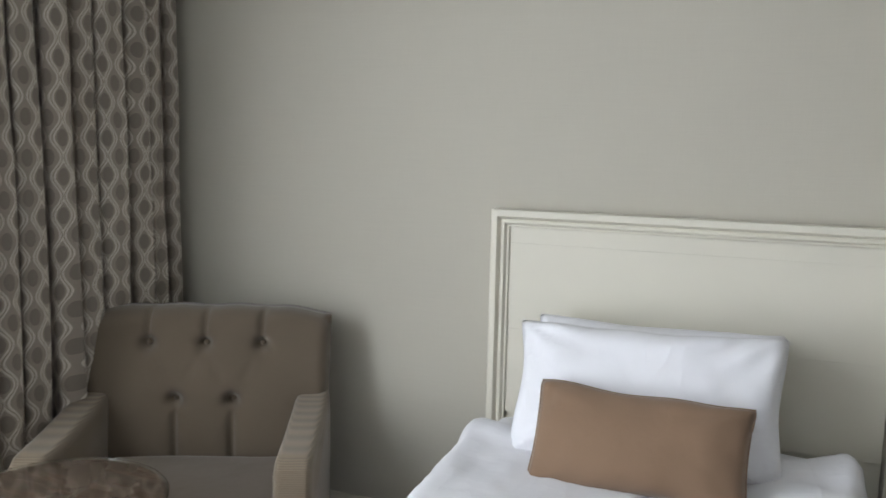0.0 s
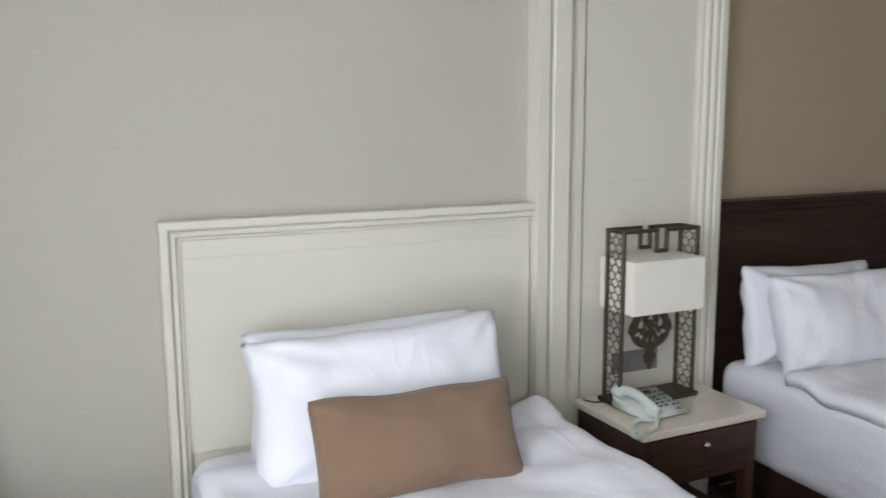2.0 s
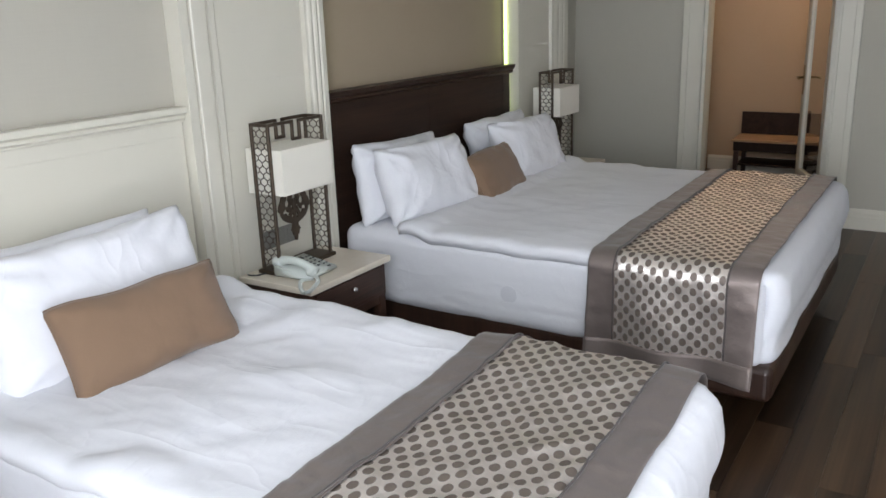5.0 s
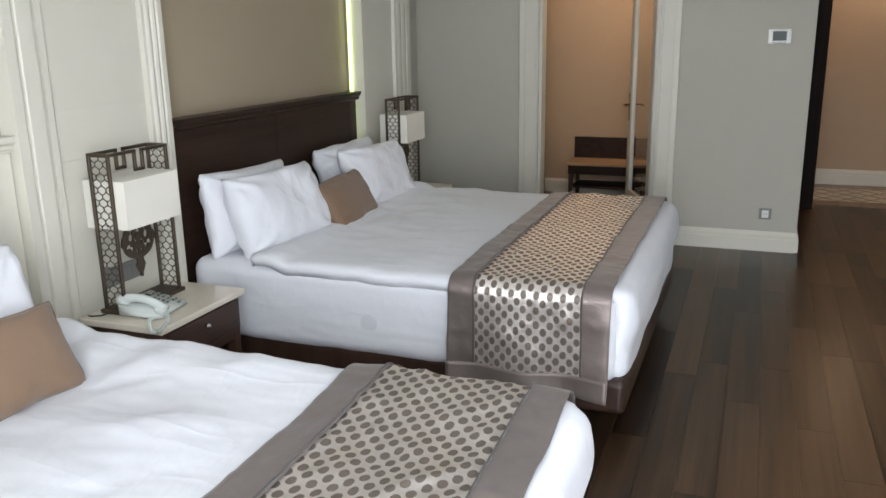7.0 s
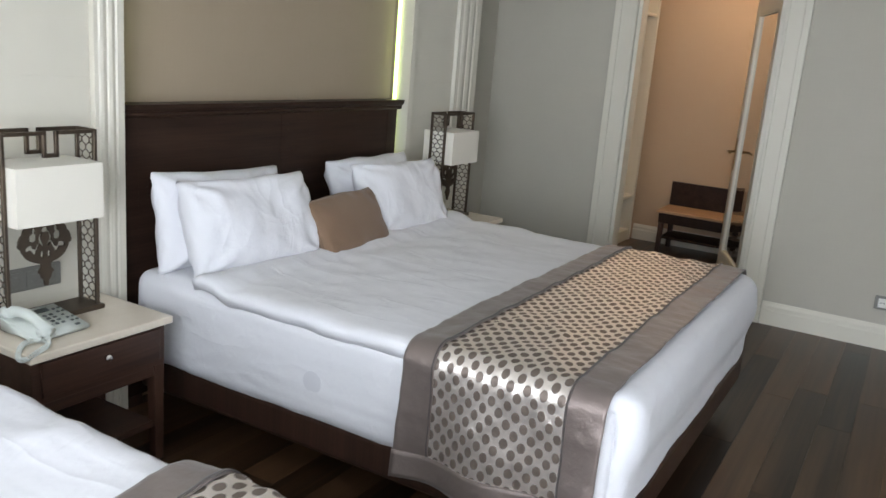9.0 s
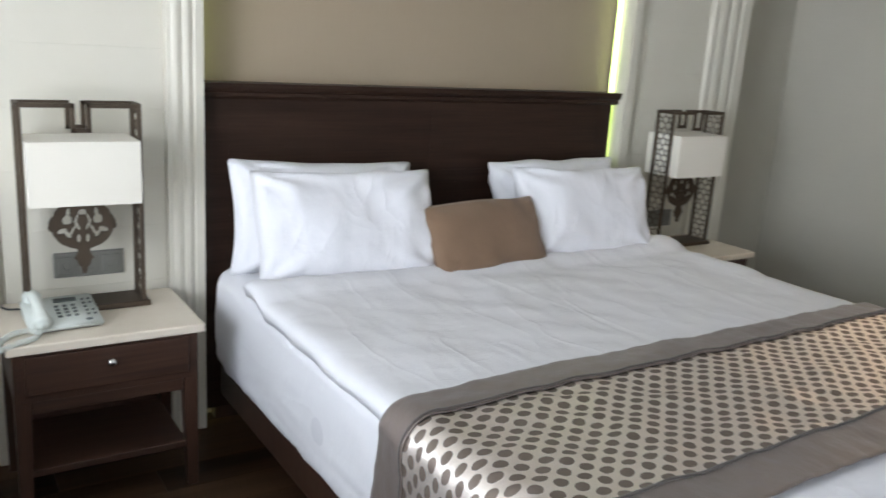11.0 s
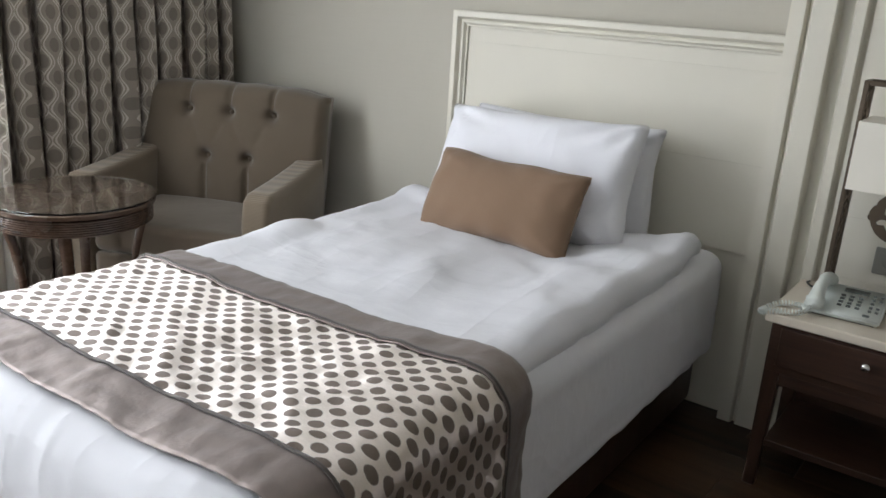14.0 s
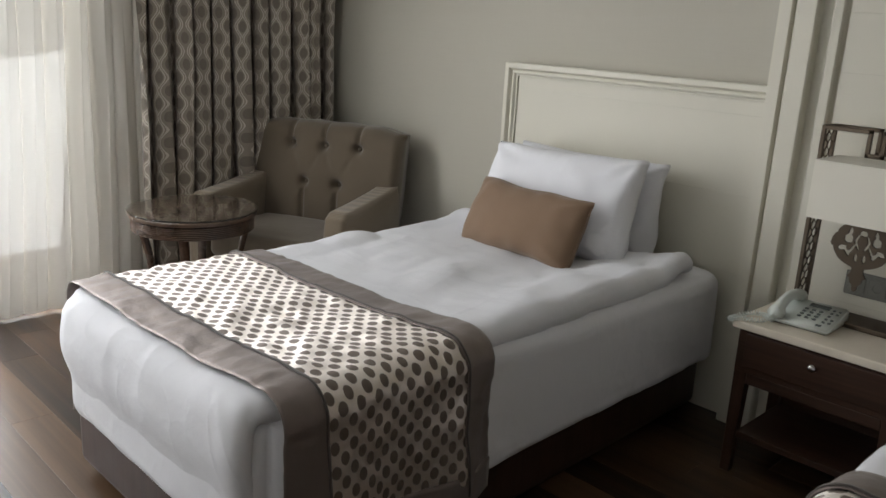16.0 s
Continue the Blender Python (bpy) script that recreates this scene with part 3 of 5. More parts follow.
# ---- beds ----
def swell(x, y, xa, xb, puff):
    """How far the bedding stands up towards its +x side, most at the head."""
    q = max(0.0, min(1.0, ((x - xa) / (xb - xa) - 0.66) / 0.26))
    return puff * q * q * (3 - 2 * q) * (0.6 + 0.4 * max(0.0, min(1.0, (y + 1.3) / 0.6)))


def drape(xa, xb, ya, yb, top, drop, r, n, amp, uvoff=0.0, seed=0.0, puff=0.0, lift=None):
    """A cloth across a bed from side to side: flat on top, rounded over both edges, hanging by drop."""
    w = xb - xa
    flat = w - 2 * r
    arc = r * math.pi / 2
    total = flat + 2 * arc + 2 * drop

    def place(u, v):
        s = u * total
        y = ya + (yb - ya) * v
        if s < drop:
            x, z, nx, nz = xa, top - r - (drop - s), -1, 0
        elif s < drop + arc:
            a = (s - drop) / r
            x, z, nx, nz = xa + r - r * math.cos(a), top - r + r * math.sin(a), -math.cos(a), math.sin(a)
        elif s < drop + arc + flat:
            x, z, nx, nz = xa + r + s - drop - arc, top, 0, 1
        elif s < drop + 2 * arc + flat:
            a = (s - drop - arc - flat) / r
            x, z, nx, nz = xb - r + r * math.sin(a), top - r + r * math.cos(a), math.sin(a), math.cos(a)
        else:
            x, z, nx, nz = xb, top - r - (s - drop - 2 * arc - flat), 1, 0
        k = amp * (wob(s, y, 0, 5, seed) + 0.6 * wob(s, y, 0.3, 12, seed) + 0.35 * wob(s, y, 0.7, 27, seed))
        hang = max(0.0, (top - r) - z)
        k += hang * 0.10 * (0.5 + math.sin(y * 17 + seed) * 0.6)
        if lift:
            k += lift(s / total, v)
        return (x + nx * k, y + 0.008 * wob(s, y, 1, 4, seed + 3), z + nz * k + swell(x, y, xa, xb, puff))

    return sheet(n[0], n[1], place, lambda u, v: (u * total, v * abs(yb - ya) + uvoff)), total


def runner(name, xa, xb, y_head, y_foot, top, drop, border, seed, label, puff=0.0):
    """A bed runner: a dotted middle with a satin border all round and a dark piped seam between."""
    root = thing(name, label, "bed runner")
    r = 0.07

    def rumple(u, v):
        fold = math.exp(-(wob(u * 5 + 0.6 * v, v * 1.6 + seed, seed, 2.2) * 6.0) ** 2) * max(0.0, wob(u * 4, v, seed + 5, 1.7) + 0.10)
        return 0.008 * (0.5 + 0.5 * wob(u * 9, v * 3, seed, 2.0)) + 0.006 * (0.4 + wob(u * 14 + v, v * 5, seed + 1, 1.6)) ** 2 + 0.012 * fold

    ya, yb = y_foot + border, y_head - border
    bm, total = drape(xa, xb, ya, yb, top, drop, r, (150, 40), 0.006, border, seed, puff, rumple)
    thick(part("dotted_panel", bm, RUNNER_DOTS, root, "silver satin woven with brown dots", True), 0.004)
    # the edges of the panel and of the borders share one rumpled line, so that nothing gapes
    at_foot, at_head = (lambda u: rumple(u, 0.0)), (lambda u: rumple(u, 1.0))
    for a, b, edge, flip in ((yb - 0.006, y_head, at_head, 0), (y_foot, ya + 0.006, at_foot, 1)):
        def crimp(u, v, edge=edge, flip=flip):
            near = v if flip else 1 - v
            ripple = 0.0035 * wob(u * 60, v * 1.5, seed, 1.0) + 0.006 * max(0.0, wob(u * 26, v * 2.0, seed + 7, 1.0))
            return edge(u) * near + ripple * (1 - near * near) + 0.004
        bm, _ = drape(xa, xb, a, b, top + 0.003, drop, r, (200, 12), 0.006, 0, seed, puff, crimp)
        thick(part("border", bm, RUNNER_EDGE, root, "taupe satin border", True), 0.003)
    for y, edge in ((yb, at_head), (ya, at_foot)):
        bm, _ = drape(xa, xb, y - 0.003, y + 0.003, top + 0.007, drop, r, (150, 1), 0.006, 0, seed, puff, lambda u, v, edge=edge: edge(u) + 0.004)
        thick(part("piping", bm, PIPING, root, "dark piped seam", True), 0.004, 0)
    for xs, sgn in ((xa, -1), (xb, 1)):
        def hem(u, v, xs=xs, sgn=sgn):
            y = y_foot + (y_head - y_foot) * v
            z = top - r - drop + 0.07 - 0.09 * u + swell(xs, y, xa, xb, puff)
            hang = drop - 0.07 + 0.09 * u
            return (xs + sgn * (0.010 + hang * 0.10 * (0.5 + math.sin(y * 17 + seed) * 0.6)), y, z)
        thick(part("border", sheet(6, 40, hem), RUNNER_EDGE, root, "taupe satin border", True), 0.006, 0)
    return root


def rounded_foot(x, y, xa, xb, y_foot, rc):
    """Pulls a point in so that the foot corners are round in plan."""
    cx = min(max(x, xa + rc), xb - rc)
    cy = y_foot + rc
    if cx == x or y >= cy:
        return x, y
    dx, dy = x - cx, y - cy
    k = max(abs(dx), abs(dy)) / max(1e-6, math.hypot(dx, dy))
    return cx + dx * k, cy + dy * k


def bed(name, label, xa, xb, y_foot, base, z_base, z_top):
    root = thing(name, label, "bed", ((xa + xb) / 2, -1.0, 0))
    def put(nm, bm, m, lab="", smooth=False):
        for v in bm.verts:
            v.co -= Vector(((xa + xb) / 2, -1.0, 0))
        return part(nm, bm, m, root, lab, smooth)
    bx0, bx1, by0, bz0 = base
    put("base", cube(bx0, bx1, by0, -0.02, bz0, z_base, bev=0.03, seg=4), WENGE_UP, "dark brown wooden bed base")
    for x in (bx0 + 0.25, bx1 - 0.25):
        for y in (by0 + 0.35, -0.3):
            put("leg", lathe(bmesh.new(), [(0, 0), (0.025, 0), (0.03, bz0 + 0.01), (0, bz0 + 0.01)], 12, (x, y)), WENGE_UP)
    mattress = soft_box(xa, xb, y_foot, -0.004, z_base - 0.03, z_top, 0.065, 48, 0.004, 5.0)
    for v in mattress.verts:
        out = (abs(v.co.x - (xa + xb) / 2) / ((xb - xa) / 2)) ** 12
        low = max(0.0, min(1.0, (z_top - 0.05 - v.co.z) / 0.2))
        fold = wob(v.co.y * 1.0 + v.co.z * 0.8, v.co.z * 0.25, xa, 9.0) + 0.6 * wob(v.co.y + v.co.z * 1.1, v.co.z * 0.4, xa + 3, 19.0)
        v.co.x += math.copysign(0.011 * out * low * fold, v.co.x - (xa + xb) / 2)
        v.co.z += out * (0.035 if v.co.z < z_base else 0.0) * max(0.0, min(1.0, (v.co.y + 0.35) / 0.35))
        v.co.x, v.co.y = rounded_foot(v.co.x, v.co.y, xa - 0.01, xb + 0.01, y_foot - 0.01, 0.15)
    put("mattress", mattress, LINEN, "mattress in a white fitted sheet", True)
    return root


TURNED = Matrix.Translation((-0.62, -0.05, 0)) @ pose(0, 0, 0, 0, 0, 0.7) @ Matrix.Translation((0.62, 0.05, 0))


def turned(ob):
    """The single bed stands slightly askew to the wall."""
    ob.matrix_world = TURNED @ ob.matrix_basis
    return ob


turned(bed("single_bed", "single bed with white sheets on a dark wooden base", -1.205, -0.056, -2.088, (-1.185, -0.105, -2.045, 0.03), 0.245, 0.598))
DOUBLE_BED = bed("double_bed", "wide double bed with white sheets on a dark wooden base", 0.875, 2.785, -2.05, (0.895, 2.765, -2.045, 0.125), 0.275, 0.625)


def duvet(name, label, xa, xb, y_head, y_foot, top, side, seed, crease, puff=0.0):
    """White duvet: over the sides a little, tucked down the foot, with a rolled head edge."""
    root = thing(name, label, "duvet")
    r = 0.075

    def place(u, v):
        # along the bed: from the head, over the top and down the foot
        L = (y_head - y_foot) - r
        tot = L + r * math.pi / 2 + 0.275
        t = v * tot
        if t < L:
            y, z, ny, nz = y_head - t, top, 0, 1
        elif t < L + r * math.pi / 2:
            a = (t - L) / r
            y, z, ny, nz = y_foot + r - r * math.sin(a), top - r + r * math.cos(a), -math.sin(a), math.cos(a)
        else:
            hang = t - L - r * math.pi / 2
            y, z, ny, nz = y_foot - 0.010 * math.sin(math.pi * min(1.0, hang / 0.16)) + 0.040 * (hang / 0.275) ** 2, top - r - hang, -1, 0
        w = xb - xa
        s = u * (w + 2 * side)
        e = 0.0
        if s < side + r:
            e = (side + r - s)
            x = xa + max(0.0, s - side) * 0.9 - 0.004
        elif s > side + w - r:
            e = (s - (side + w - r))
            x = xb - max(0.0, side + w - s) * 0.9 + 0.004
        else:
            x = xa + s - side
        dz = 0.0 if e <= 0 else (r - math.sqrt(max(0.0, r * r - min(e, r) ** 2)) * 1.0) * 0.5 + max(0.0, e - r) * 1.0
        k = crease * (wob(x, y, 0, 3.2, seed) + 0.55 * wob(x + 0.3 * y, y, 0.3, 8, seed) + 0.3 * wob(x, y, 0.6, 19, seed))
        k += crease * 1.6 * max(0.0, wob(x * 0.35 + y * 0.9, x * 0.9 - y * 0.2, seed, 5.0) - 0.12)
        k *= (0.35 + 0.65 * max(0.0, min(1.0, (y + 1.30) / 0.25))) * (1 + 0.4 * max(0.0, abs(2 * u - 1) - 0.70) / 0.30)
        head = max(0.0, 1 - (y_head - y) / 0.16) if t < L else 0.0
        x, y = rounded_foot(x, y, xa - 0.004, xb + 0.004, y_foot, 0.15 if x < (xa + xb) / 2 else 0.08)
        corner = head * max(0.0, abs(2 * u - 1) - 0.72) / 0.28
        roll = 0.014 * math.exp(-((2 * u - 1 - 0.88) / 0.07) ** 2) * max(0.0, min(1.0, (y + 1.3) / 0.4))
        z2 = z + nz * k + (roll if t < L else 0.0) + 0.026 * corner + 0.028 * math.sin(min(1.0, head) * math.pi * 0.75) - head * head * 0.015
        # the free edges sink a little into the mattress
        z2 += swell(x, y, xa, xb, puff)
        sink = max(0.0, (abs(2 * u - 1) - 0.95) / 0.05)
        if t >= L - 0.04:
            sink = max(sink, max(0.0, (abs(2 * u - 1) - 0.86) / 0.14))
        sink = max(sink, max(0.0, (v - 0.96) / 0.04))
        mid = (xa + xb) / 2
        x -= math.copysign(0.028 * sink * sink, x - mid) if abs(2 * u - 1) > 0.86 else 0.0
        if t >= L - 0.04:
            y += 0.028 * sink * sink
        if t >= L:
            dz *= max(0.0, 1 - (t - L) / 0.12)
        return (x, y + ny * k * 0.6 + 0.02 * head * wob(x, 0, seed, 4), z2 - dz)

    o = part("cover", sheet(72, 96, place), LINEN, root, "white cotton duvet cover", True)
    thick(o, 0.012, 0)
    part("hem", tube(bmesh.new(), [place(k / 60, 0.0) for k in range(61)], 0.006, 6), LINEN, root, "", True)
    return root


turned(duvet("duvet", "white rumpled duvet spread over the single bed", -1.215, -0.098, -0.22, -2.098, 0.618, 0.03, 1.7, 0.015, 0.034))
duvet("duvet", "white smooth duvet spread over the double bed", 0.862, 2.798, -0.36, -2.062, 0.642, 0.018, 6.3, 0.009)
turned(runner("bed_runner", -1.224, -0.050, -1.365, -2.036, 0.634, 0.355, 0.112, 2.0, "silver runner with brown dots and taupe border, single bed", 0.034))
runner("bed_runner", 0.852, 2.808, -1.310, -1.985, 0.660, 0.36, 0.112, 4.0, "silver runner with brown dots and taupe border, double bed")


def pillow(name, label, category, w, h, t, m, mat, seed, soft=2.6, ear=0.045, piping=False, full=1.0):
    """A stuffed pillow lying in its own xz plane, thick along y, at the pose m."""
    root = thing(name, label, category)
    root.matrix_world = m
    n = 36

    def side(sgn):
        def place(u, v):
            a, b = 2 * u - 1, 2 * v - 1
            pinch = 1 - ear * (1 - b * b) * abs(a) ** 2
            pinch2 = 1 - ear * 1.3 * (1 - a * a) * abs(b) ** 2
            q = max(abs(a), abs(b)) / max(1e-6, (abs(a) ** 40 + abs(b) ** 40) ** (1 / 40))
            x, z = a * q * w / 2 * pinch, b * q * h / 2 * pinch2
            d = max(0.0, (1 - abs(a) ** soft)) ** 0.42 * max(0.0, (1 - abs(b) ** soft)) ** 0.42
            sag = 1 - 0.16 * b
            rim = (1 - d) * d * 4
            # creases that run in from the corners and along the edges
            fan = math.atan2(1.02 - abs(b), 1.02 - abs(a))
            far = math.hypot(1 - abs(a), 1 - abs(b))
            cr = math.sin(fan * 9 + 2.5 * wob(a, b, sgn, 1.4, seed)) * math.exp(-(far / 0.55) ** 2) * min(1.0, far * 3)
            k = 0.022 * full * wob(x, z, sgn, 4.5, seed) * d + 0.009 * full * wob(x, z, sgn + 3, 10, seed) * d + 0.013 * rim * wob(x, z, sgn, 13, seed) + full * 0.016 * cr
            y = sgn * (t / 2 * d * sag + k * min(1.0, d * 4))
            return (x + 0.014 * wob(z, x, 0, 5, seed) * abs(a), y + 0.02 * wob(x, 0, z, 3.0, seed + 9) * full, z + 0.014 * wob(x, z, 3, 5, seed) * abs(b))
        return place

    bm = sheet(n, n, side(1))
    back = sheet(n, n, side(-1))
    me = bpy.data.meshes.new("tmp")
    back.to_mesh(me)
    back.free()
    bm.from_mesh(me)
    bpy.data.meshes.remove(me)
    bmesh.ops.remove_doubles(bm, verts=bm.verts, dist=0.0008)
    part("cover", bm, mat, root, "", True)
    if piping:
        pts = []
        f = side(1)
        for i in range(4 * 16):
            q, p = divmod(i, 16)
            p /= 16
            pts.append(f(*((p, 0), (1, p), (1 - p, 1), (0, 1 - p))[q]))
        part("piping", tube(bmesh.new(), pts, 0.0026, 6, True), mat, root, "", True)
    return root


def leaning(x, y, z, tilt, rz=0.0, roll=0.0):
    """Pose of a pillow whose lower edge rests at y, z, leaning back by tilt degrees."""
    return pose(x, y, z, 0, 0, rz) @ pose(0, 0, 0, -tilt, 0, 0) @ pose(0, 0, 0, 0, roll, 0)


def put_pillow(label, x, y, z, w, h, t, tilt, seed, rz=0.0, roll=0.0, kind="pillow", mat=None, piping=False, soft=3.4, ear=0.050):
    m = leaning(x, y, z, tilt, rz, roll) @ pose(0, 0, h / 2)
    return pillow(kind, label, kind, w, h, t, m, mat or PILLOW_LINEN, seed, soft, ear, piping, 0.25 if piping else 1.0)


put_pillow("plump white cotton pillow leaning on the cream headboard", -0.668, -0.165, 0.572, 0.755, 0.412, 0.18, 11, 11.0, 0, -0.5)
put_pillow("plump white cotton pillow in front of another", -0.676, -0.365, 0.582, 0.785, 0.430, 0.20, 18, 23.0, -3, -2)
put_pillow("small oblong tan velvet cushion propped on the pillows", -0.668, -0.570, 0.598, 0.585, 0.285, 0.15, 26, 31.0, -4, 0, "cushion", CUSHION, True, 2.6, 0.045)
put_pillow("plump white cotton pillow leaning on the dark headboard", 1.254, -0.130, 0.604, 0.725, 0.405, 0.16, 8, 43.0, 1, 2.5)
put_pillow("plump white cotton pillow in front of another", 1.266, -0.335, 0.608, 0.675, 0.405, 0.19, 21, 63.0, -6)
put_pillow("plump white cotton pillow leaning on the dark headboard", 2.350, -0.135, 0.608, 0.665, 0.385, 0.16, 10, 48.0, -2, -1)
put_pillow("plump white cotton pillow in front of another", 2.335, -0.380, 0.610, 0.640, 0.395, 0.19, 22, 68.0, -6, 0.5)
put_pillow("small tan velvet cushion propped between the white pillows", 1.806, -0.440, 0.622, 0.545, 0.285, 0.14, 28, 77.0, 4, -0.5, "cushion", CUSHION, True, 2.6, 0.045)


# ---- headboards ----
def cream_headboard():
    root = thing("headboard", "cream lacquered headboard with a moulded frame behind the single bed", "headboard")
    x0, x1, z1 = -1.25, 0.0, 1.30
    part("panel", cube(x0 + 0.059, x1 - 0.002, 0.024, 0.048, 0.585, z1 - 0.059), CREAM, root)
    z = 0.586
    while z < z1 - 0.08:
        h = min(0.30, z1 - 0.060 - z)
        part("board", cube(x0 + 0.0585, x1 - 0.004, 0.018, 0.0235, z + 0.0001, z + h - 0.0001, bev=0.0005, seg=1), CREAM_BOARD, root)
        z += h
    # one frame profile (depth, distance inwards), mitred at the corner
    prof = [(0.048, 0.0), (-0.014, 0.0), (-0.016, 0.004), (-0.016, 0.022), (-0.010, 0.026), (0.002, 0.032), (-0.002, 0.038), (-0.002, 0.044), (0.010, 0.052), (0.010, 0.058), (0.048, 0.058)]
    bm = bmesh.new()
    path = [(lambda d: (x1, z1 - d)), (lambda d: (x0 + d, z1 - d)), (lambda d: (x0 + d, 0.0))]
    rows = [[bm.verts.new((f(d)[0], y, f(d)[1])) for y, d in prof] for f in path]
    n = len(prof)
    for A, B in zip(rows, rows[1:]):
        for k in range(n):
            bm.faces.new((A[k], A[(k + 1) % n], B[(k + 1) % n], B[k]))
    bm.faces.new(rows[0])
    bm.faces.new(rows[-1][::-1])
    part("frame_moulding", bm, CREAM, root)
    part("plinth", cube(x0 + 0.061, x1 - 0.002, 0.030, 0.048, 0.0, 0.584), CREAM, root)
    return root


cream_headboard()


def dark_headboard():
    root = thing("headboard", "dark brown wooden double headboard with a cornice top", "headboard")
    x0, x1, z1 = 0.853, 2.776, 1.262
    part("panel", cube(x0 + 0.004, x1 - 0.004, 0.042, 0.106, 0.05, z1 - 0.05, bev=0.003), WENGE, root)
    bm = bmesh.new()
    prism(bm, [(0.106, z1 - 0.055), (0.036, z1 - 0.055), (0.028, z1 - 0.045), (0.030, z1 - 0.034), (0.020, z1 - 0.026), (0.014, z1 - 0.015), (0.012, z1), (0.106, z1)], "x", x0, x1 + 0.022)
    part("cornice", bm, WENGE, root)
    for a, b in ((x0 + 0.01, x0 + 0.10), (x0 + 0.93, x0 + 0.98), (x1 - 0.10, x1 - 0.01)):
        part("stile", cube(a, b, 0.0400, 0.0415, 0.30, z1 - 0.056, bev=0.0005), WENGE, root)
    part("rail", cube(x0 + 0.101, x0 + 0.929, 0.0402, 0.0415, 0.88, 0.93, bev=0.0005), WENGE, root)
    part("rail", cube(x0 + 0.981, x1 - 0.101, 0.0402, 0.0415, 0.88, 0.93, bev=0.0005), WENGE, root)
    part("foot", cube(x0 + 0.05, x0 + 0.12, 0.05, 0.10, 0.0, 0.0495), WENGE_UP, root)
    part("foot", cube(x1 - 0.12, x1 - 0.05, 0.05, 0.10, 0.0, 0.0495), WENGE_UP, root)
    return root


dark_headboard()


# ---- bedside tables, lamps, telephone ----
def nightstand(x, y):
    """Width 0.53 at the body, 0.55 at the top; local origin at the floor under the middle of the back edge."""
    root = thing("bedside_table", "dark brown bedside table with a cream marble top and one drawer", "bedside table", (x, y, 0), group="bedside tables")
    T = 0.56
    part("top", cube(-0.275, 0.275, -0.425, -0.022, T - 0.028, T, bev=0.005), MARBLE, root, "cream marble top")
    part("body", cube(-0.258, 0.258, -0.40, -0.026, 0.378, T - 0.0285, bev=0.004), NIGHT_WOOD, root)
    d = part("drawer_front", cube(-0.228, 0.228, -0.412, -0.4005, 0.402, T - 0.040, bev=0.003), NIGHT_WOOD, root)
    part("knob", lathe_y([(0, 0.024), (0.008, 0.0235), (0.013, 0.018), (0.013, 0.013), (0.006, 0.008), (0.006, 0.0)], 16, (0, -0.4125, 0.478)), STEEL, d, "brushed steel knob", True)
    for sx in (-1, 1):
        for yy in (-0.375, -0.052):
            bm = bmesh.new()
            xs = sx * 0.236
            lo, hi = (0.017, 0.0), (0.022, 0.379)
            vs = []
            for hw, z in (lo, hi):
                off = 0.0 if z else sx * 0.006
                vs.append([bm.verts.new((xs + off + a * hw, yy + b * hw, z)) for a, b in ((-1, -1), (1, -1), (1, 1), (-1, 1))])
            for k in range(4):
                bm.faces.new((vs[0][k], vs[0][(k + 1) % 4], vs[1][(k + 1) % 4], vs[1][k]))
            bm.faces.new(vs[0][::-1])
            bm.faces.new(vs[1])
            bmesh.ops.bevel(bm, geom=bm.edges[:], offset=0.002, segments=1, affect="EDGES")
            part("leg", bm, NIGHT_WOOD_UP, root)
    part("apron", cube(-0.214, 0.214, -0.394, -0.376, 0.338, 0.3775, bev=0.003), NIGHT_WOOD, root)
    part("back_panel", cube(-0.226, 0.226, -0.044, -0.034, 0.159, 0.3775), NIGHT_WOOD, root)
    part("shelf", cube(-0.225, 0.225, -0.385, -0.030, 0.135, 0.158, bev=0.003), NIGHT_WOOD, root)
    return root


def lathe_y(profile, n, c):
    """A profile of (radius, distance) turned about a line that runs towards -y from c."""
    bm = lathe(bmesh.new(), profile, n)
    for v in bm.verts:
        v.co = Vector((c[0] + v.co.x, c[1] - v.co.z, c[2] + v.co.y))
    return bm


nightstand(0.456, 0.018)
nightstand(3.108, 0.018)


def flat_bar(bm, pts, w, d, axis_y):
    """A square bar bent through points in the xz plane at depth axis_y."""
    for (xa, za), (xb, zb) in zip(pts, pts[1:]):
        x0, x1 = sorted((xa, xb))
        z0, z1 = sorted((za, zb))
        box(bm, x0 - w / 2, x1 + w / 2, axis_y - d / 2, axis_y + d / 2, z0 - w / 2, z1 + w / 2, 0.0015, 1)
    return bm


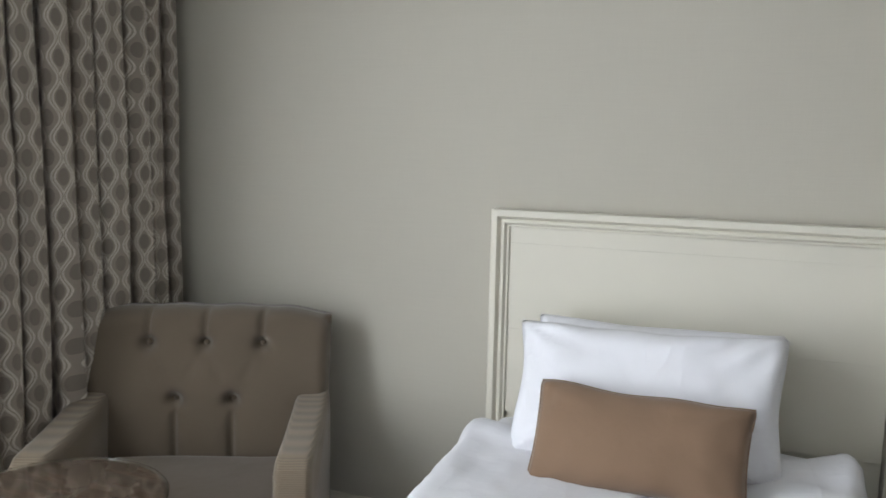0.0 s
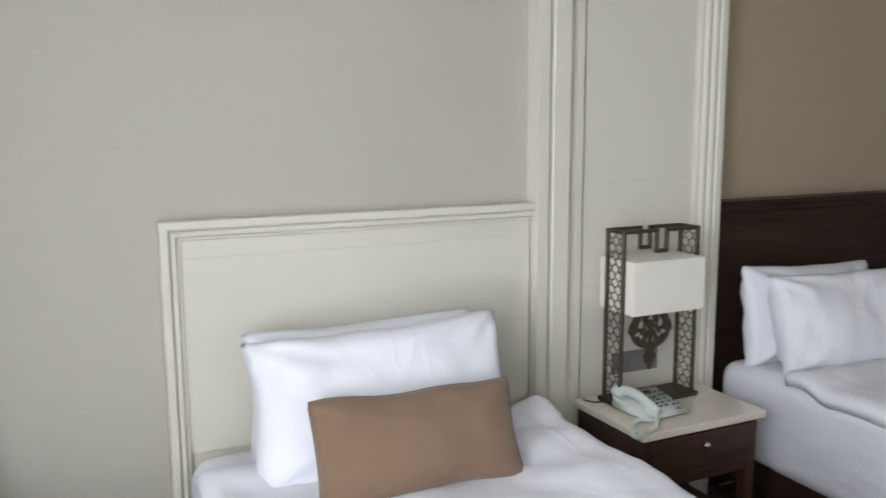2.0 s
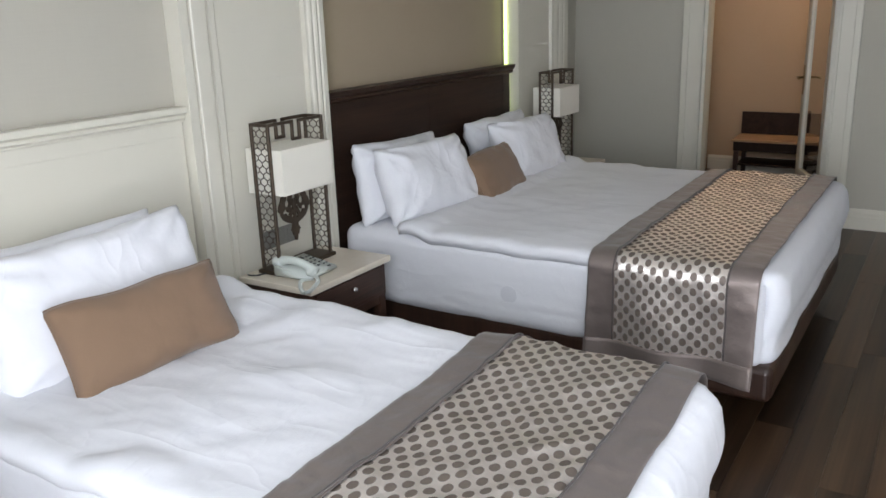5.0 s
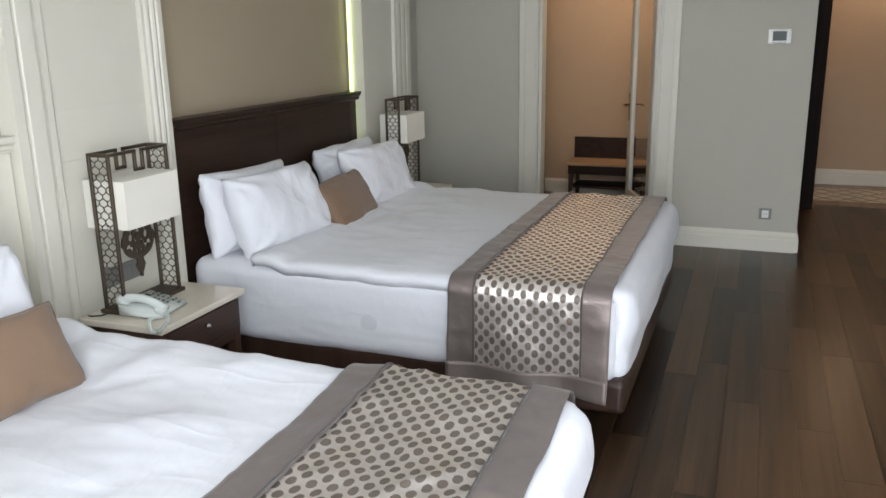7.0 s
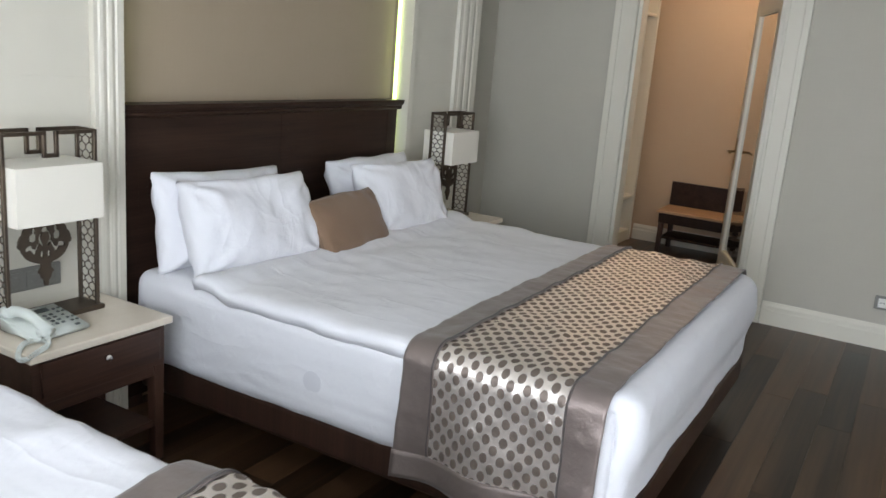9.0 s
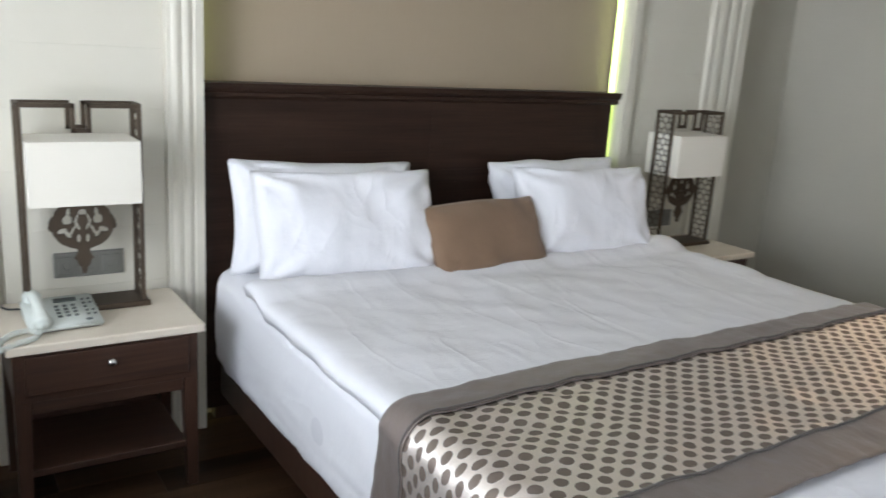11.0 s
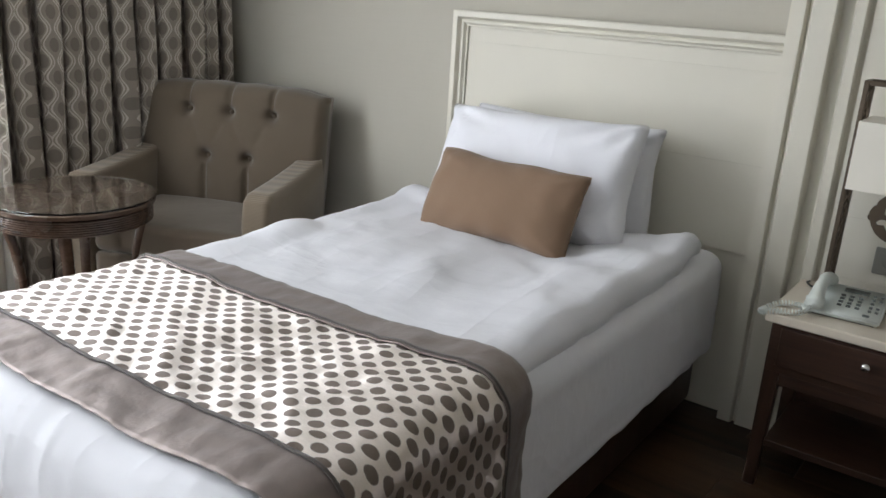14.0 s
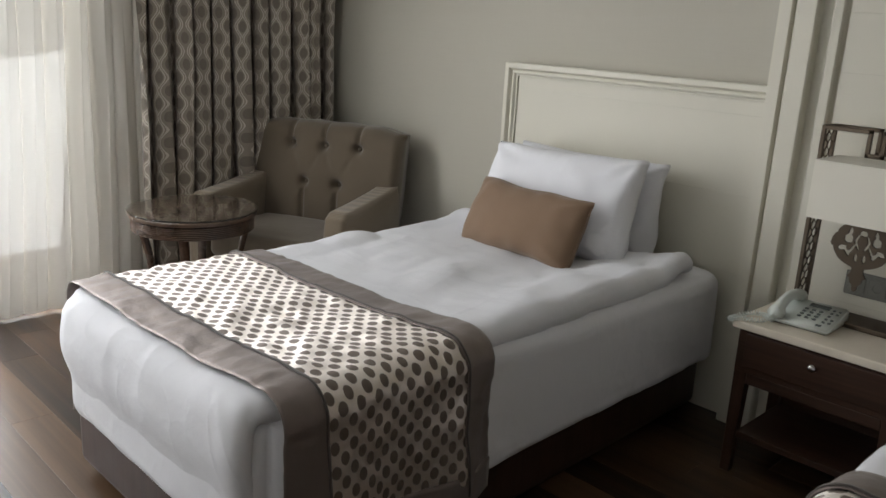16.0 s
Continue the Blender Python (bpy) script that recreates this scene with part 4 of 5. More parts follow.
def table_lamp(x, y, z):
    """Bronze lamp: two pierced side panels, a key-shaped frame, a boxy shade and a palmette between."""
    root = thing("table_lamp", "dark bronze lamp, pierced sides, ivory box shade, on bedside table", "table lamp", (x, y, z), group="bedside lamps")
    W, D, H = 0.345, 0.105, 0.642
    part("base", cube(-W / 2 - 0.012, W / 2 + 0.012, -D / 2 - 0.012, D / 2 + 0.012, 0.0, 0.018, bev=0.004), BRONZE, root)
    b = 0.013
    for yy in (-D / 2 + b / 2, D / 2 - b / 2):
        hw = W / 2 - b / 2
        bm = bmesh.new()
        flat_bar(bm, [(-hw, 0.018 + b / 2), (-hw, H - b / 2)], b, b, yy)
        part("post", bm, BRONZE, root)
        bm = bmesh.new()
        flat_bar(bm, [(hw, 0.018 + b / 2), (hw, H - b / 2)], b, b, yy)
        part("post", bm, BRONZE, root)
        for s in (-1, 1):
            bm = bmesh.new()
            flat_bar(bm, [(s * (hw - b), H - b / 2), (s * 0.022, H - b / 2), (s * 0.022, H - 0.080), (s * 0.004, H - 0.080)], b, b * 0.98, yy)
            part("key_bar", bm, BRONZE, root)
    for s in (-1, 1):
        part("top_bar", cube(s * (W / 2 - b / 2) - b / 2, s * (W / 2 - b / 2) + b / 2, -D / 2 + b + 0.0005, D / 2 - b - 0.0005, H - b, H), BRONZE, root)
    # pierced lattice: wavy ribs that meet and part
    for s in (-1, 1):
        xs = s * (W / 2 - b / 2)
        bm = bmesh.new()
        span = D - 2 * b
        per, n = 0.050, 104
        for i in range(4):
            pts = []
            for k in range(n + 1):
                zz = 0.02 + (H - 0.034) * k / n
                w = math.cos(2 * math.pi * zz / per)
                w = math.copysign(min(1.0, abs(w) * 1.3) ** 0.7, w)
                pts.append((xs, -span / 2 + (i + 0.5) * span / 4 + (-1) ** i * span / 8 * w * 0.96, zz))
            tube(bm, pts, 0.0025, 4)
        part("lattice", bm, BRONZE, root, "pierced bronze lattice panel", True)
    # shade: four cloth walls, open below and above, deeper than the frame
    SW, SD, S0, S1 = W - 2 * b - 0.004, 0.20, 0.345, 0.535
    bm = cube(-SW / 2, SW / 2, -SD / 2, SD / 2, S0, S1)
    bmesh.ops.delete(bm, geom=[f for f in bm.faces if f.calc_center_median().z < S0 + 0.001], context="FACES")
    thick(part("shade", bm, SHADE_CLOTH, root, "ivory fabric box shade"), 0.004)
    # palmette: a plate with tear-shaped piercings, cut from a fine grid
    cz = 0.262

    def blob(px, pz, cx, cy, rx, ry, rot=0.0, tear=0.0):
        dx, dz = px - cx, pz - cy
        a = dx * math.cos(rot) + dz * math.sin(rot)
        c = -dx * math.sin(rot) + dz * math.cos(rot)
        return (a / (rx * (1 - tear * c / ry))) ** 2 + (c / ry) ** 2 < 1

    def solid(px, pz):
        ax, z0 = abs(px), pz - cz
        body = blob(px, z0, 0, -0.002, 0.090, 0.072) or blob(ax, z0, 0.040, 0.030, 0.042, 0.040)
        body = body or blob(ax, z0, 0.088, 0.010, 0.008, 0.024, 0.25) or blob(px, z0, 0, 0.062, 0.020, 0.030) or blob(ax, z0, 0.030, 0.066, 0.008, 0.022, -0.5)
        neck = -0.105 < z0 < -0.05 and ax < 0.030 - 0.012 * math.sin((z0 + 0.105) * 60)
        tail = blob(px, z0, 0, -0.112, 0.020, 0.022) or blob(px, z0, 0, -0.132, 0.009, 0.022)
        if not (body or neck or tail):
            return False
        holes = blob(ax, z0, 0.044, 0.020, 0.014, 0.015) or blob(ax, z0, 0.041, 0.040, 0.006, 0.018, 0.1)
        holes = holes or blob(px, z0, 0, 0.044, 0.012, 0.009) or blob(ax, z0, 0.015 + 0.005 * math.sin(z0 * 100), 0.012, 0.0048, 0.027)
        holes = holes or blob(ax, z0, 0.060, -0.014, 0.015, 0.008, -0.5) or blob(ax, z0, 0.043, -0.026, 0.006, 0.013, -0.6) or blob(ax, z0, 0.030, -0.014, 0.0042, 0.018, 0.5)
        holes = holes or blob(ax, z0, 0.013, -0.040, 0.0050, 0.015)
        return not holes

    bm = bmesh.new()
    st, vs = 0.0026, {}

    def corner(i, k):
        if (i, k) not in vs:
            vs[i, k] = bm.verts.new((i * st, 0, k * st))
        return vs[i, k]

    for i in range(-40, 40):
        for k in range(int(0.09 / st), int(0.350 / st)):
            if solid((i + 0.5) * st, (k + 0.5) * st):
                bm.faces.new((corner(i, k), corner(i + 1, k), corner(i + 1, k + 1), corner(i, k + 1)))
    edge = {v for v in bm.verts if v.is_boundary}
    for _ in range(2):
        new_co = {}
        for v in edge:
            ns = [e.other_vert(v).co for e in v.link_edges if e.is_boundary]
            new_co[v] = v.co * 0.4 + sum(ns, Vector()) / len(ns) * 0.6
        for v, c in new_co.items():
            v.co = c
    thick(part("palmette", bm, BRONZE, root, "pierced palmette plate under the shade"), 0.008, 0)
    part("cord", tube(bmesh.new(), [(-W / 2 - 0.010, 0.02, 0.006), (-W / 2 - 0.045, 0.035, 0.004), (-W / 2 - 0.062, 0.065, 0.004), (-W / 2 - 0.058, 0.084, 0.004)], 0.003, 6), PHONE_DARK, root, "thin black cord", True)
    part("stem", tube(bmesh.new(), [(0, 0, S0 + 0.015), (0, 0, S1 - 0.01)], 0.006, 8), BRONZE, root)
    part("cross_bar", cube(-W / 2 + b, W / 2 - b, -0.004, 0.004, S0 + 0.008, S0 + 0.018), BRONZE, root)
    return root


table_lamp(0.440, -0.112, 0.5605)
table_lamp(3.096, -0.150, 0.5605)


# ---- telephone and switch plates ----
def telephone(x, y, z, rz):
    """A desk telephone: wedge body, handset on its left, keys, display and a coiled cord."""
    root = thing("telephone", "ivory desk telephone with grey keys and a coiled cord", "telephone", (x, y, z), rz)
    W, D, h0, h1 = 0.200, 0.185, 0.020, 0.052
    bm = bmesh.new()
    prism(bm, [(-D / 2, 0.004), (D / 2, 0.004), (D / 2, h1), (-D / 2, h0)], "x", -W / 2, W / 2)
    bmesh.ops.bevel(bm, geom=bm.edges[:], offset=0.005, segments=3, affect="EDGES")
    body = part("body", bm, PHONE, root, "", True)
    part("foot_plate", cube(-W / 2 + 0.012, W / 2 - 0.012, -D / 2 + 0.012, D / 2 - 0.012, 0.0, 0.0045), PHONE_DARK, root)
    slope = (h1 - h0) / D
    tilt = math.degrees(math.atan(slope))

    def on_top(nm, cx, cy, w, d, t, m, parent, bev=0.001):
        o = part(nm, cube(-w / 2, w / 2, -d / 2, d / 2, 0, t, bev=bev), m, parent)
        o.matrix_local = pose(cx, cy, h0 + slope * (cy + D / 2) + 0.0003, tilt, 0, 0)
        return o

    on_top("display_frame", 0.018, 0.058, 0.066, 0.024, 0.003, KEY_GREY, root)
    on_top("display", 0.018, 0.0585, 0.060, 0.017, 0.0036, LCD, root, 0.0004)
    for r in range(4):
        for c in range(3):
            on_top("key", -0.012 + 0.023 * c, 0.020 - 0.021 * r, 0.012, 0.009, 0.004, KEY_GREY, root)
    for r in range(5):
        for c in range(2):
            if (r, c) != (2, 1):
                on_top("key", 0.066 + 0.018 * c, 0.050 - 0.024 * r, 0.009, 0.008, 0.004, KEY_GREY, root)
    on_top("key", 0.062, -0.076, 0.018, 0.011, 0.004, KEY_GREY, root, 0.002)
    # handset: bowed grip with two thick ends
    n = 22
    pts, rs = [], []
    for k in range(n + 1):
        a = k / n
        yy = -0.105 + 0.205 * a
        arch = math.sin(math.pi * a)
        pts.append((0, yy, 0.030 + 0.018 * a + 0.030 * arch ** 0.8))
        rs.append(0.017 + 0.009 * (abs(2 * a - 1) ** 3))
    bm = tube(bmesh.new(), pts, rs, 14)
    hs = part("handset", bm, PHONE, root, "", True)
    hs.matrix_local = pose(-0.068, 0, 0.004, 0, 0, 0)
    for yy, zz in ((-0.088, 0.022), (0.084, 0.040)):
        o = part("ear_cup", lathe(bmesh.new(), [(0, -0.004), (0.020, -0.004), (0.025, 0.004), (0.026, 0.022), (0, 0.024)], 20), PHONE, hs, "", True)
        o.matrix_local = pose(0, yy, zz)
    # coiled cord from the handset's foot round to the back left
    coil = []
    turns = 42
    path = [Vector(p) for p in ((-0.072, -0.108, 0.030), (-0.095, -0.140, 0.011), (-0.145, -0.165, 0.010), (-0.188, -0.165, -0.004), (-0.192, -0.135, -0.006), (-0.160, -0.100, 0.010), (-0.115, -0.075, 0.011), (-0.075, -0.100, 0.010))]
    def at(t):
        f = t * (len(path) - 1)
        i = min(int(f), len(path) - 2)
        a = f - i
        q0, q1, q2, q3 = path[max(0, i - 1)], path[i], path[i + 1], path[min(len(path) - 1, i + 2)]
        return 0.5 * ((2 * q1) + (q2 - q0) * a + (2 * q0 - 5 * q1 + 4 * q2 - q3) * a * a + (3 * q1 - q0 - 3 * q2 + q3) * a ** 3)
    m = turns * 10
    for k in range(m + 1):
        t = k / m
        p = at(t)
        d = (at(min(1, t + 0.01)) - at(max(0, t - 0.01))).normalized()
        s = d.cross(Vector((0, 0, 1))).normalized()
        u = s.cross(d)
        ph = 2 * math.pi * turns * t
        coil.append(p + 0.0072 * (math.cos(ph) * s + math.sin(ph) * u))
    part("cord", tube(bmesh.new(), coil, 0.0019, 5), PHONE, root, "coiled handset cord", True)
    return root


telephone(0.352, -0.232, 0.5605, 2)


def switch_plate(x, z):
    root = thing("switch_plate", "grey wall plate with sockets behind the bedside lamp", "socket", (x, 0.0215, z), group="bedside switch plates")
    part("plate", cube(-0.108, 0.108, -0.010, 0.0, -0.042, 0.042, bev=0.004), GREY_PLASTIC, root)
    for k in range(3):
        cx = -0.068 + 0.068 * k
        part("insert", cube(cx - 0.028, cx + 0.028, -0.013, -0.0105, -0.028, 0.028, bev=0.002), GREY_PLASTIC, root)
        part("recess", lathe_y([(0, 0.0), (0.017, 0.0), (0.019, 0.002), (0.015, 0.002), (0.014, 0.0005)], 18, (cx, -0.0132, 0)), GREY_PLASTIC, root)
    return root


switch_plate(0.475, 0.664)
switch_plate(3.13, 0.650)


# faint round mark on the side of the double bed's sheet
o = part("round_mark", lathe(bmesh.new(), [(0, 0.0), (0.040, 0.0), (0.040, 0.0003), (0, 0.0005)], 28), MARK, DOUBLE_BED, "faint grey round mark on the sheet")
o.matrix_world = pose(0.8715, -0.935, 0.408, 0, -90, 0)


# ---- armchair and side table by the window ----
def armchair(x, y, rz):
    root = thing("armchair", "taupe upholstered armchair with a button-tufted back", "armchair", (x, y, 0), rz)
    half = 0.440
    buttons = [(-0.2, 0.80), (0.0, 0.80), (0.2, 0.80), (-0.1, 0.605), (0.1, 0.605)]
    links = [((-0.2, 0.80), (-0.1, 0.605)), ((0.0, 0.80), (-0.1, 0.605)), ((0.0, 0.80), (0.1, 0.605)), ((0.2, 0.80), (0.1, 0.605))]
    ups = [(-0.2, 0.80, 1), (0.0, 0.80, 1), (0.2, 0.80, 1), (-0.1, 0.605, -1), (0.1, 0.605, -1)]

    def dent(px, pz):
        d = 0.0
        for bx, bz in buttons:
            r = math.hypot(px - bx, pz - bz)
            d += 0.050 * math.exp(-(r / 0.024) ** 2) + 0.014 * math.exp(-(r / 0.075) ** 2)
        for bx, bz, s in ups:
            k = (pz - bz) * s
            if k > 0:
                d = max(d, 0.020 * math.exp(-((px - bx) / 0.011) ** 2) + 0.009 * math.exp(-((px - bx) / 0.035) ** 2))
        for (ax, az), (bx, bz) in links:
            t = max(0, min(1, ((px - ax) * (bx - ax) + (pz - az) * (bz - az)) / ((bx - ax) ** 2 + (bz - az) ** 2)))
            r = math.hypot(px - ax - t * (bx - ax), pz - az - t * (bz - az))
            d = max(d, 0.010 * (1 - t) ** 1.5 * math.exp(-(r / 0.016) ** 2) + 0.005 * math.exp(-(r / 0.035) ** 2))
        return d

    z0, z1 = 0.36, 0.925
    nu, nv = 110, 84
    lean = lambda z: 0.185 + (z - 0.6) * 0.15

    def front(u, v):
        a, b = 2 * u - 1, v
        z = z0 + (z1 - z0) * b
        w = half * 0.985
        px = a * w * (0.985 + 0.03 * b)
        topz = z1 - 0.030 * abs(a) ** 4 - 0.006 * (1 + math.cos(px * 31.4)) * 0.5
        z = z0 + (topz - z0) * b
        ea, eb = max(0, (abs(a) - 0.90) / 0.10), max(0, (b - 0.90) / 0.10)
        e = min(1.0, math.hypot(ea, eb))
        roll = 0.060 * (1 - math.sqrt(1 - e * e))
        return (px, lean(z) - 0.045 * (1 - a * a) * math.sin(math.pi * min(1, b)) * 0.5 + dent(px, z) + roll, z)

    bm = sheet(nu, nv, front)
    # the back and sides close the cushion
    bm.verts.ensure_lookup_table()
    bm.verts.index_update()
    grid = [[bm.verts[i * (nv + 1) + j] for j in range(nv + 1)] for i in range(nu + 1)]
    loop = [grid[i][nv] for i in range(nu + 1)]
    side_l = [grid[0][j] for j in range(nv + 1)]
    side_r = [grid[nu][j] for j in range(nv, -1, -1)]
    border = side_l[:-1] + loop + side_r[1:]
    back = [bm.verts.new((v.co.x * 0.985, lean(v.co.z) + 0.150 - 0.05 * max(0, (v.co.z - 0.6)), v.co.z - 0.004)) for v in border]
    for k in range(len(border) - 1):
        bm.faces.new((border[k], border[k + 1], back[k + 1], back[k]))
    bm.faces.new(back)
    part("backrest", bm, CHAIR_CLOTH, root, "button-tufted backrest", True)
    for bx, bz in buttons:
        o = part("button", lathe_y([(0, 0.008), (0.006, 0.007), (0.010, 0.003), (0.011, 0.0)], 14, (0, 0, 0)), CHAIR_CLOTH, root, "", True)
        o.matrix_local = pose(bx, lean(bz) + 0.038, bz)
    part("seat_cushion", soft_box(-0.320, 0.320, -0.345, 0.155, 0.285, 0.425, 0.04, 20, 0.003, 6.0), CHAIR_CLOTH, root, "", True)
    part("seat_frame", soft_box(-0.318, 0.318, -0.335, 0.235, 0.115, 0.284, 0.02, 12, 0.001), CHAIR_CLOTH, root, "", True)
    for s in (-1, 1):
        bm = bmesh.new()
        # side outline in (y, z), swept across the arm's width with rounded shoulders
        out = [(-0.330, 0.12), (-0.345, 0.30), (-0.348, 0.50), (-0.335, 0.565), (-0.295, 0.590), (-0.10, 0.602), (0.10, 0.620), (0.24, 0.640), (0.27, 0.55), (0.25, 0.12)]
        dense = []
        for (a0, b0), (a1, b1) in zip(out, out[1:]):
            for k in range(6):
                dense.append((a0 + (a1 - a0) * k / 6, b0 + (b1 - b0) * k / 6))
        dense.append(out[-1])
        xa, xb = (0.324, 0.440) if s > 0 else (-0.440, -0.324)
        rings = []
        for k in range(13):
            t = k / 12
            e = abs(2 * t - 1)
            ins = 0.022 * (1 - math.sqrt(max(0, 1 - max(0, (e - 0.6) / 0.4) ** 2)))
            cy, c_z = -0.04, 0.36
            rings.append([bm.verts.new((xa + (xb - xa) * t, yy + (cy - yy) / max(0.05, abs(cy - yy)) * min(ins, abs(cy - yy)), zz + (ins * -1 if zz > 0.45 else 0))) for yy, zz in dense])
        for A, B in zip(rings, rings[1:]):
            for k in range(len(dense) - 1):
                bm.faces.new((A[k], A[k + 1], B[k + 1], B[k]))
            bm.faces.new((A[-1], A[0], B[0], B[-1]))
        bm.faces.new(rings[0])
        bm.faces.new(rings[-1][::-1])
        part("armrest", bm, CHAIR_RIB, root, "ribbed taupe armrest", True)
    for sx in (-0.36, 0.36):
        for yy in (-0.28, 0.22):
            part("leg", lathe(bmesh.new(), [(0, 0), (0.016, 0), (0.024, 0.121), (0, 0.121)], 14, (sx, yy)), WENGE_UP, root, "", True)
    return root


armchair(-2.100, -0.550, 23.6)


def side_table(x, y):
    root = thing("side_table", "round dark wood side table with a glass top and splayed legs", "side table", (x, y, 0))
    R, H = 0.285, 0.600
    part("glass_top", lathe(bmesh.new(), [(0, H - 0.008), (R - 0.002, H - 0.008), (R, H - 0.006), (R, H - 0.002), (R - 0.002, H), (0, H)], 64), GLASS_EDGE, root, "clear glass disc").visible_shadow = False
    part("tabletop", lathe(bmesh.new(), [(0, H - 0.034), (R - 0.020, H - 0.034), (R - 0.006, H - 0.028), (R - 0.004, H - 0.014), (R - 0.012, H - 0.0085), (0, H - 0.0085)], 64), TABLE_WOOD, root)
    prof = [(0.02, H - 0.034)]
    for k in range(7):
        z = H - 0.036 - k * 0.008
        prof += [(R - 0.022, z), (R - 0.016, z - 0.002), (R - 0.016, z - 0.006), (R - 0.022, z - 0.008)]
    prof += [(R - 0.034, H - 0.094), (0.02, H - 0.094)]
    part("apron", lathe(bmesh.new(), prof, 64), TABLE_WOOD, root, "ribbed apron")
    for k in range(4):
        a = math.radians(52 + 90 * k)
        bm = bmesh.new()
        rings = []
        n = 16
        for i in range(n + 1):
            t = i / n
            z = (H - 0.036) * (1 - t)
            r = R - 0.035 - 0.085 * math.sin(t * math.pi * 0.62) + 0.060 * t ** 3
            w = 0.021 - 0.009 * t
            c, s_ = math.cos(a), math.sin(a)
            rings.append([bm.verts.new((c * (r + dr) - s_ * dt, s_ * (r + dr) + c * dt, z)) for dr, dt in ((-w * 0.7, -w), (w * 0.7, -w), (w * 0.7, w), (-w * 0.7, w))])
        for A, B in zip(rings, rings[1:]):
            for q in range(4):
                bm.faces.new((A[q], A[(q + 1) % 4], B[(q + 1) % 4], B[q]))
        bm.faces.new(rings[0])
        bm.faces.new(rings[-1][::-1])
        part("leg", bm, TABLE_WOOD, root, "", True)
    part("shelf", lathe(bmesh.new(), [(0, 0.16), (0.145, 0.16), (0.15, 0.166), (0.15, 0.176), (0.145, 0.18), (0, 0.18)], 40), TABLE_WOOD, root, "", True)
    return root


side_table(-2.03, -1.18)


# ---- curtains ----
def hanging(name, label, category, x, y0, y1, z0, z1, folds, depth, mat, seed, gather=0.0, uvk=1.0, width_k=1.0):
    """A pleated curtain along y; folds wander and flare a little towards the hem."""
    root = thing(name, label, category)
    nu, nv = folds * 22, 30

    def place(u, v):
        z = z0 + (z1 - z0) * v
        low = 1 - v
        ph = 2 * math.pi * folds * (u + 0.034 * wob(u * 5, v * 0.8, seed, 2.0))
        dp = depth * (0.75 + 0.45 * wob(u * 7, 0.2 * v, seed, 1.6)) * (0.85 + 0.25 * low)
        s = 2 * abs(math.cos(ph / 2)) ** 0.75 - 1.15
        y = y0 + (y1 - y0) * u + 0.30 * depth * math.sin(2 * ph + 1.3 * seed) + gather * low * low * (y1 - y0) * (u - 0.0) * 0.2
        return (x + dp * s + 0.012 * wob(u * 9, v * 3, seed + 4, 2.0), y, z)

    # metres of cloth along the hem
    row = [Vector(place(i / nu, 0.5)) for i in range(nu + 1)]
    acc = [0.0]
    for a, b in zip(row, row[1:]):
        acc.append(acc[-1] + (b - a).length * uvk)
    bm = sheet(nu, nv, place, lambda u, v: (acc[round(u * nu)], (z1 - z0) * v))
    part("cloth", bm, mat, root, "", True)
    return root


hanging("curtain", "heavy taupe curtain woven with wavy ogee lines and discs", "curtain", -2.575, -0.030, -1.17, 0.02, 2.60, 10, 0.078, CURTAIN, 1.3, 0.0, 1.0)
hanging("sheer_curtain", "pale translucent sheer curtain gathered beside the window", "sheer curtain", -2.672, -1.08, -1.78, 0.012, 2.60, 7, 0.026, SHEER, 5.1, 0.9)
hanging("sheer_curtain", "pale translucent sheer curtain drawn to the far side of the window", "sheer curtain", -2.672, -3.30, -4.15, 0.012, 2.60, 8, 0.026, SHEER, 9.1)
root = thing("curtain_rail", "white double curtain rail under the ceiling", "curtain rail")
part("track", cube(-2.585, -2.535, -4.25, 0.03, 2.602, 2.63), CREAM, root)
part("track", cube(-2.697, -2.647, -4.25, 0.03, 2.602, 2.63), CREAM, root)
for y in (0.0, -1.4, -2.8, -4.2):
    part("bracket", cube(-2.71, -2.48, y - 0.012, y + 0.012, 2.631, 2.66), CREAM, root)


# ---- fittings on the east wall ----
root = thing("thermostat", "white wall thermostat with a grey display", "thermostat", (4.2785, -2.558, 1.568))
part("case", cube(-0.026, 0.0, -0.078, 0.078, -0.050, 0.050, bev=0.006, seg=3), WHITE_PLASTIC, root)
part("display", cube(-0.0285, -0.0262, -0.046, 0.046, -0.030, 0.034, bev=0.001), LCD, root, "grey display")
part("button_row", cube(-0.0285, -0.0262, -0.046, 0.046, -0.043, -0.037, bev=0.001), GREY_PLASTIC, root)

root = thing("wall_socket", "white single wall socket above the skirting", "socket", (4.2785, -2.563, 0.285))
part("plate", cube(-0.010, 0.0, -0.044, 0.044, -0.042, 0.042, bev=0.003), GREY_PLASTIC, root)
for cy in (0.0,):
    part("insert", cube(-0.014, -0.0102, cy - 0.024, cy + 0.024, -0.028, 0.028, bev=0.002), WHITE_PLASTIC, root)
    for dy in (-0.009, 0.009):
        part("hole", cube(-0.0155, -0.0142, cy + dy - 0.003, cy + dy + 0.003, -0.003, 0.003), PHONE_DARK, root)


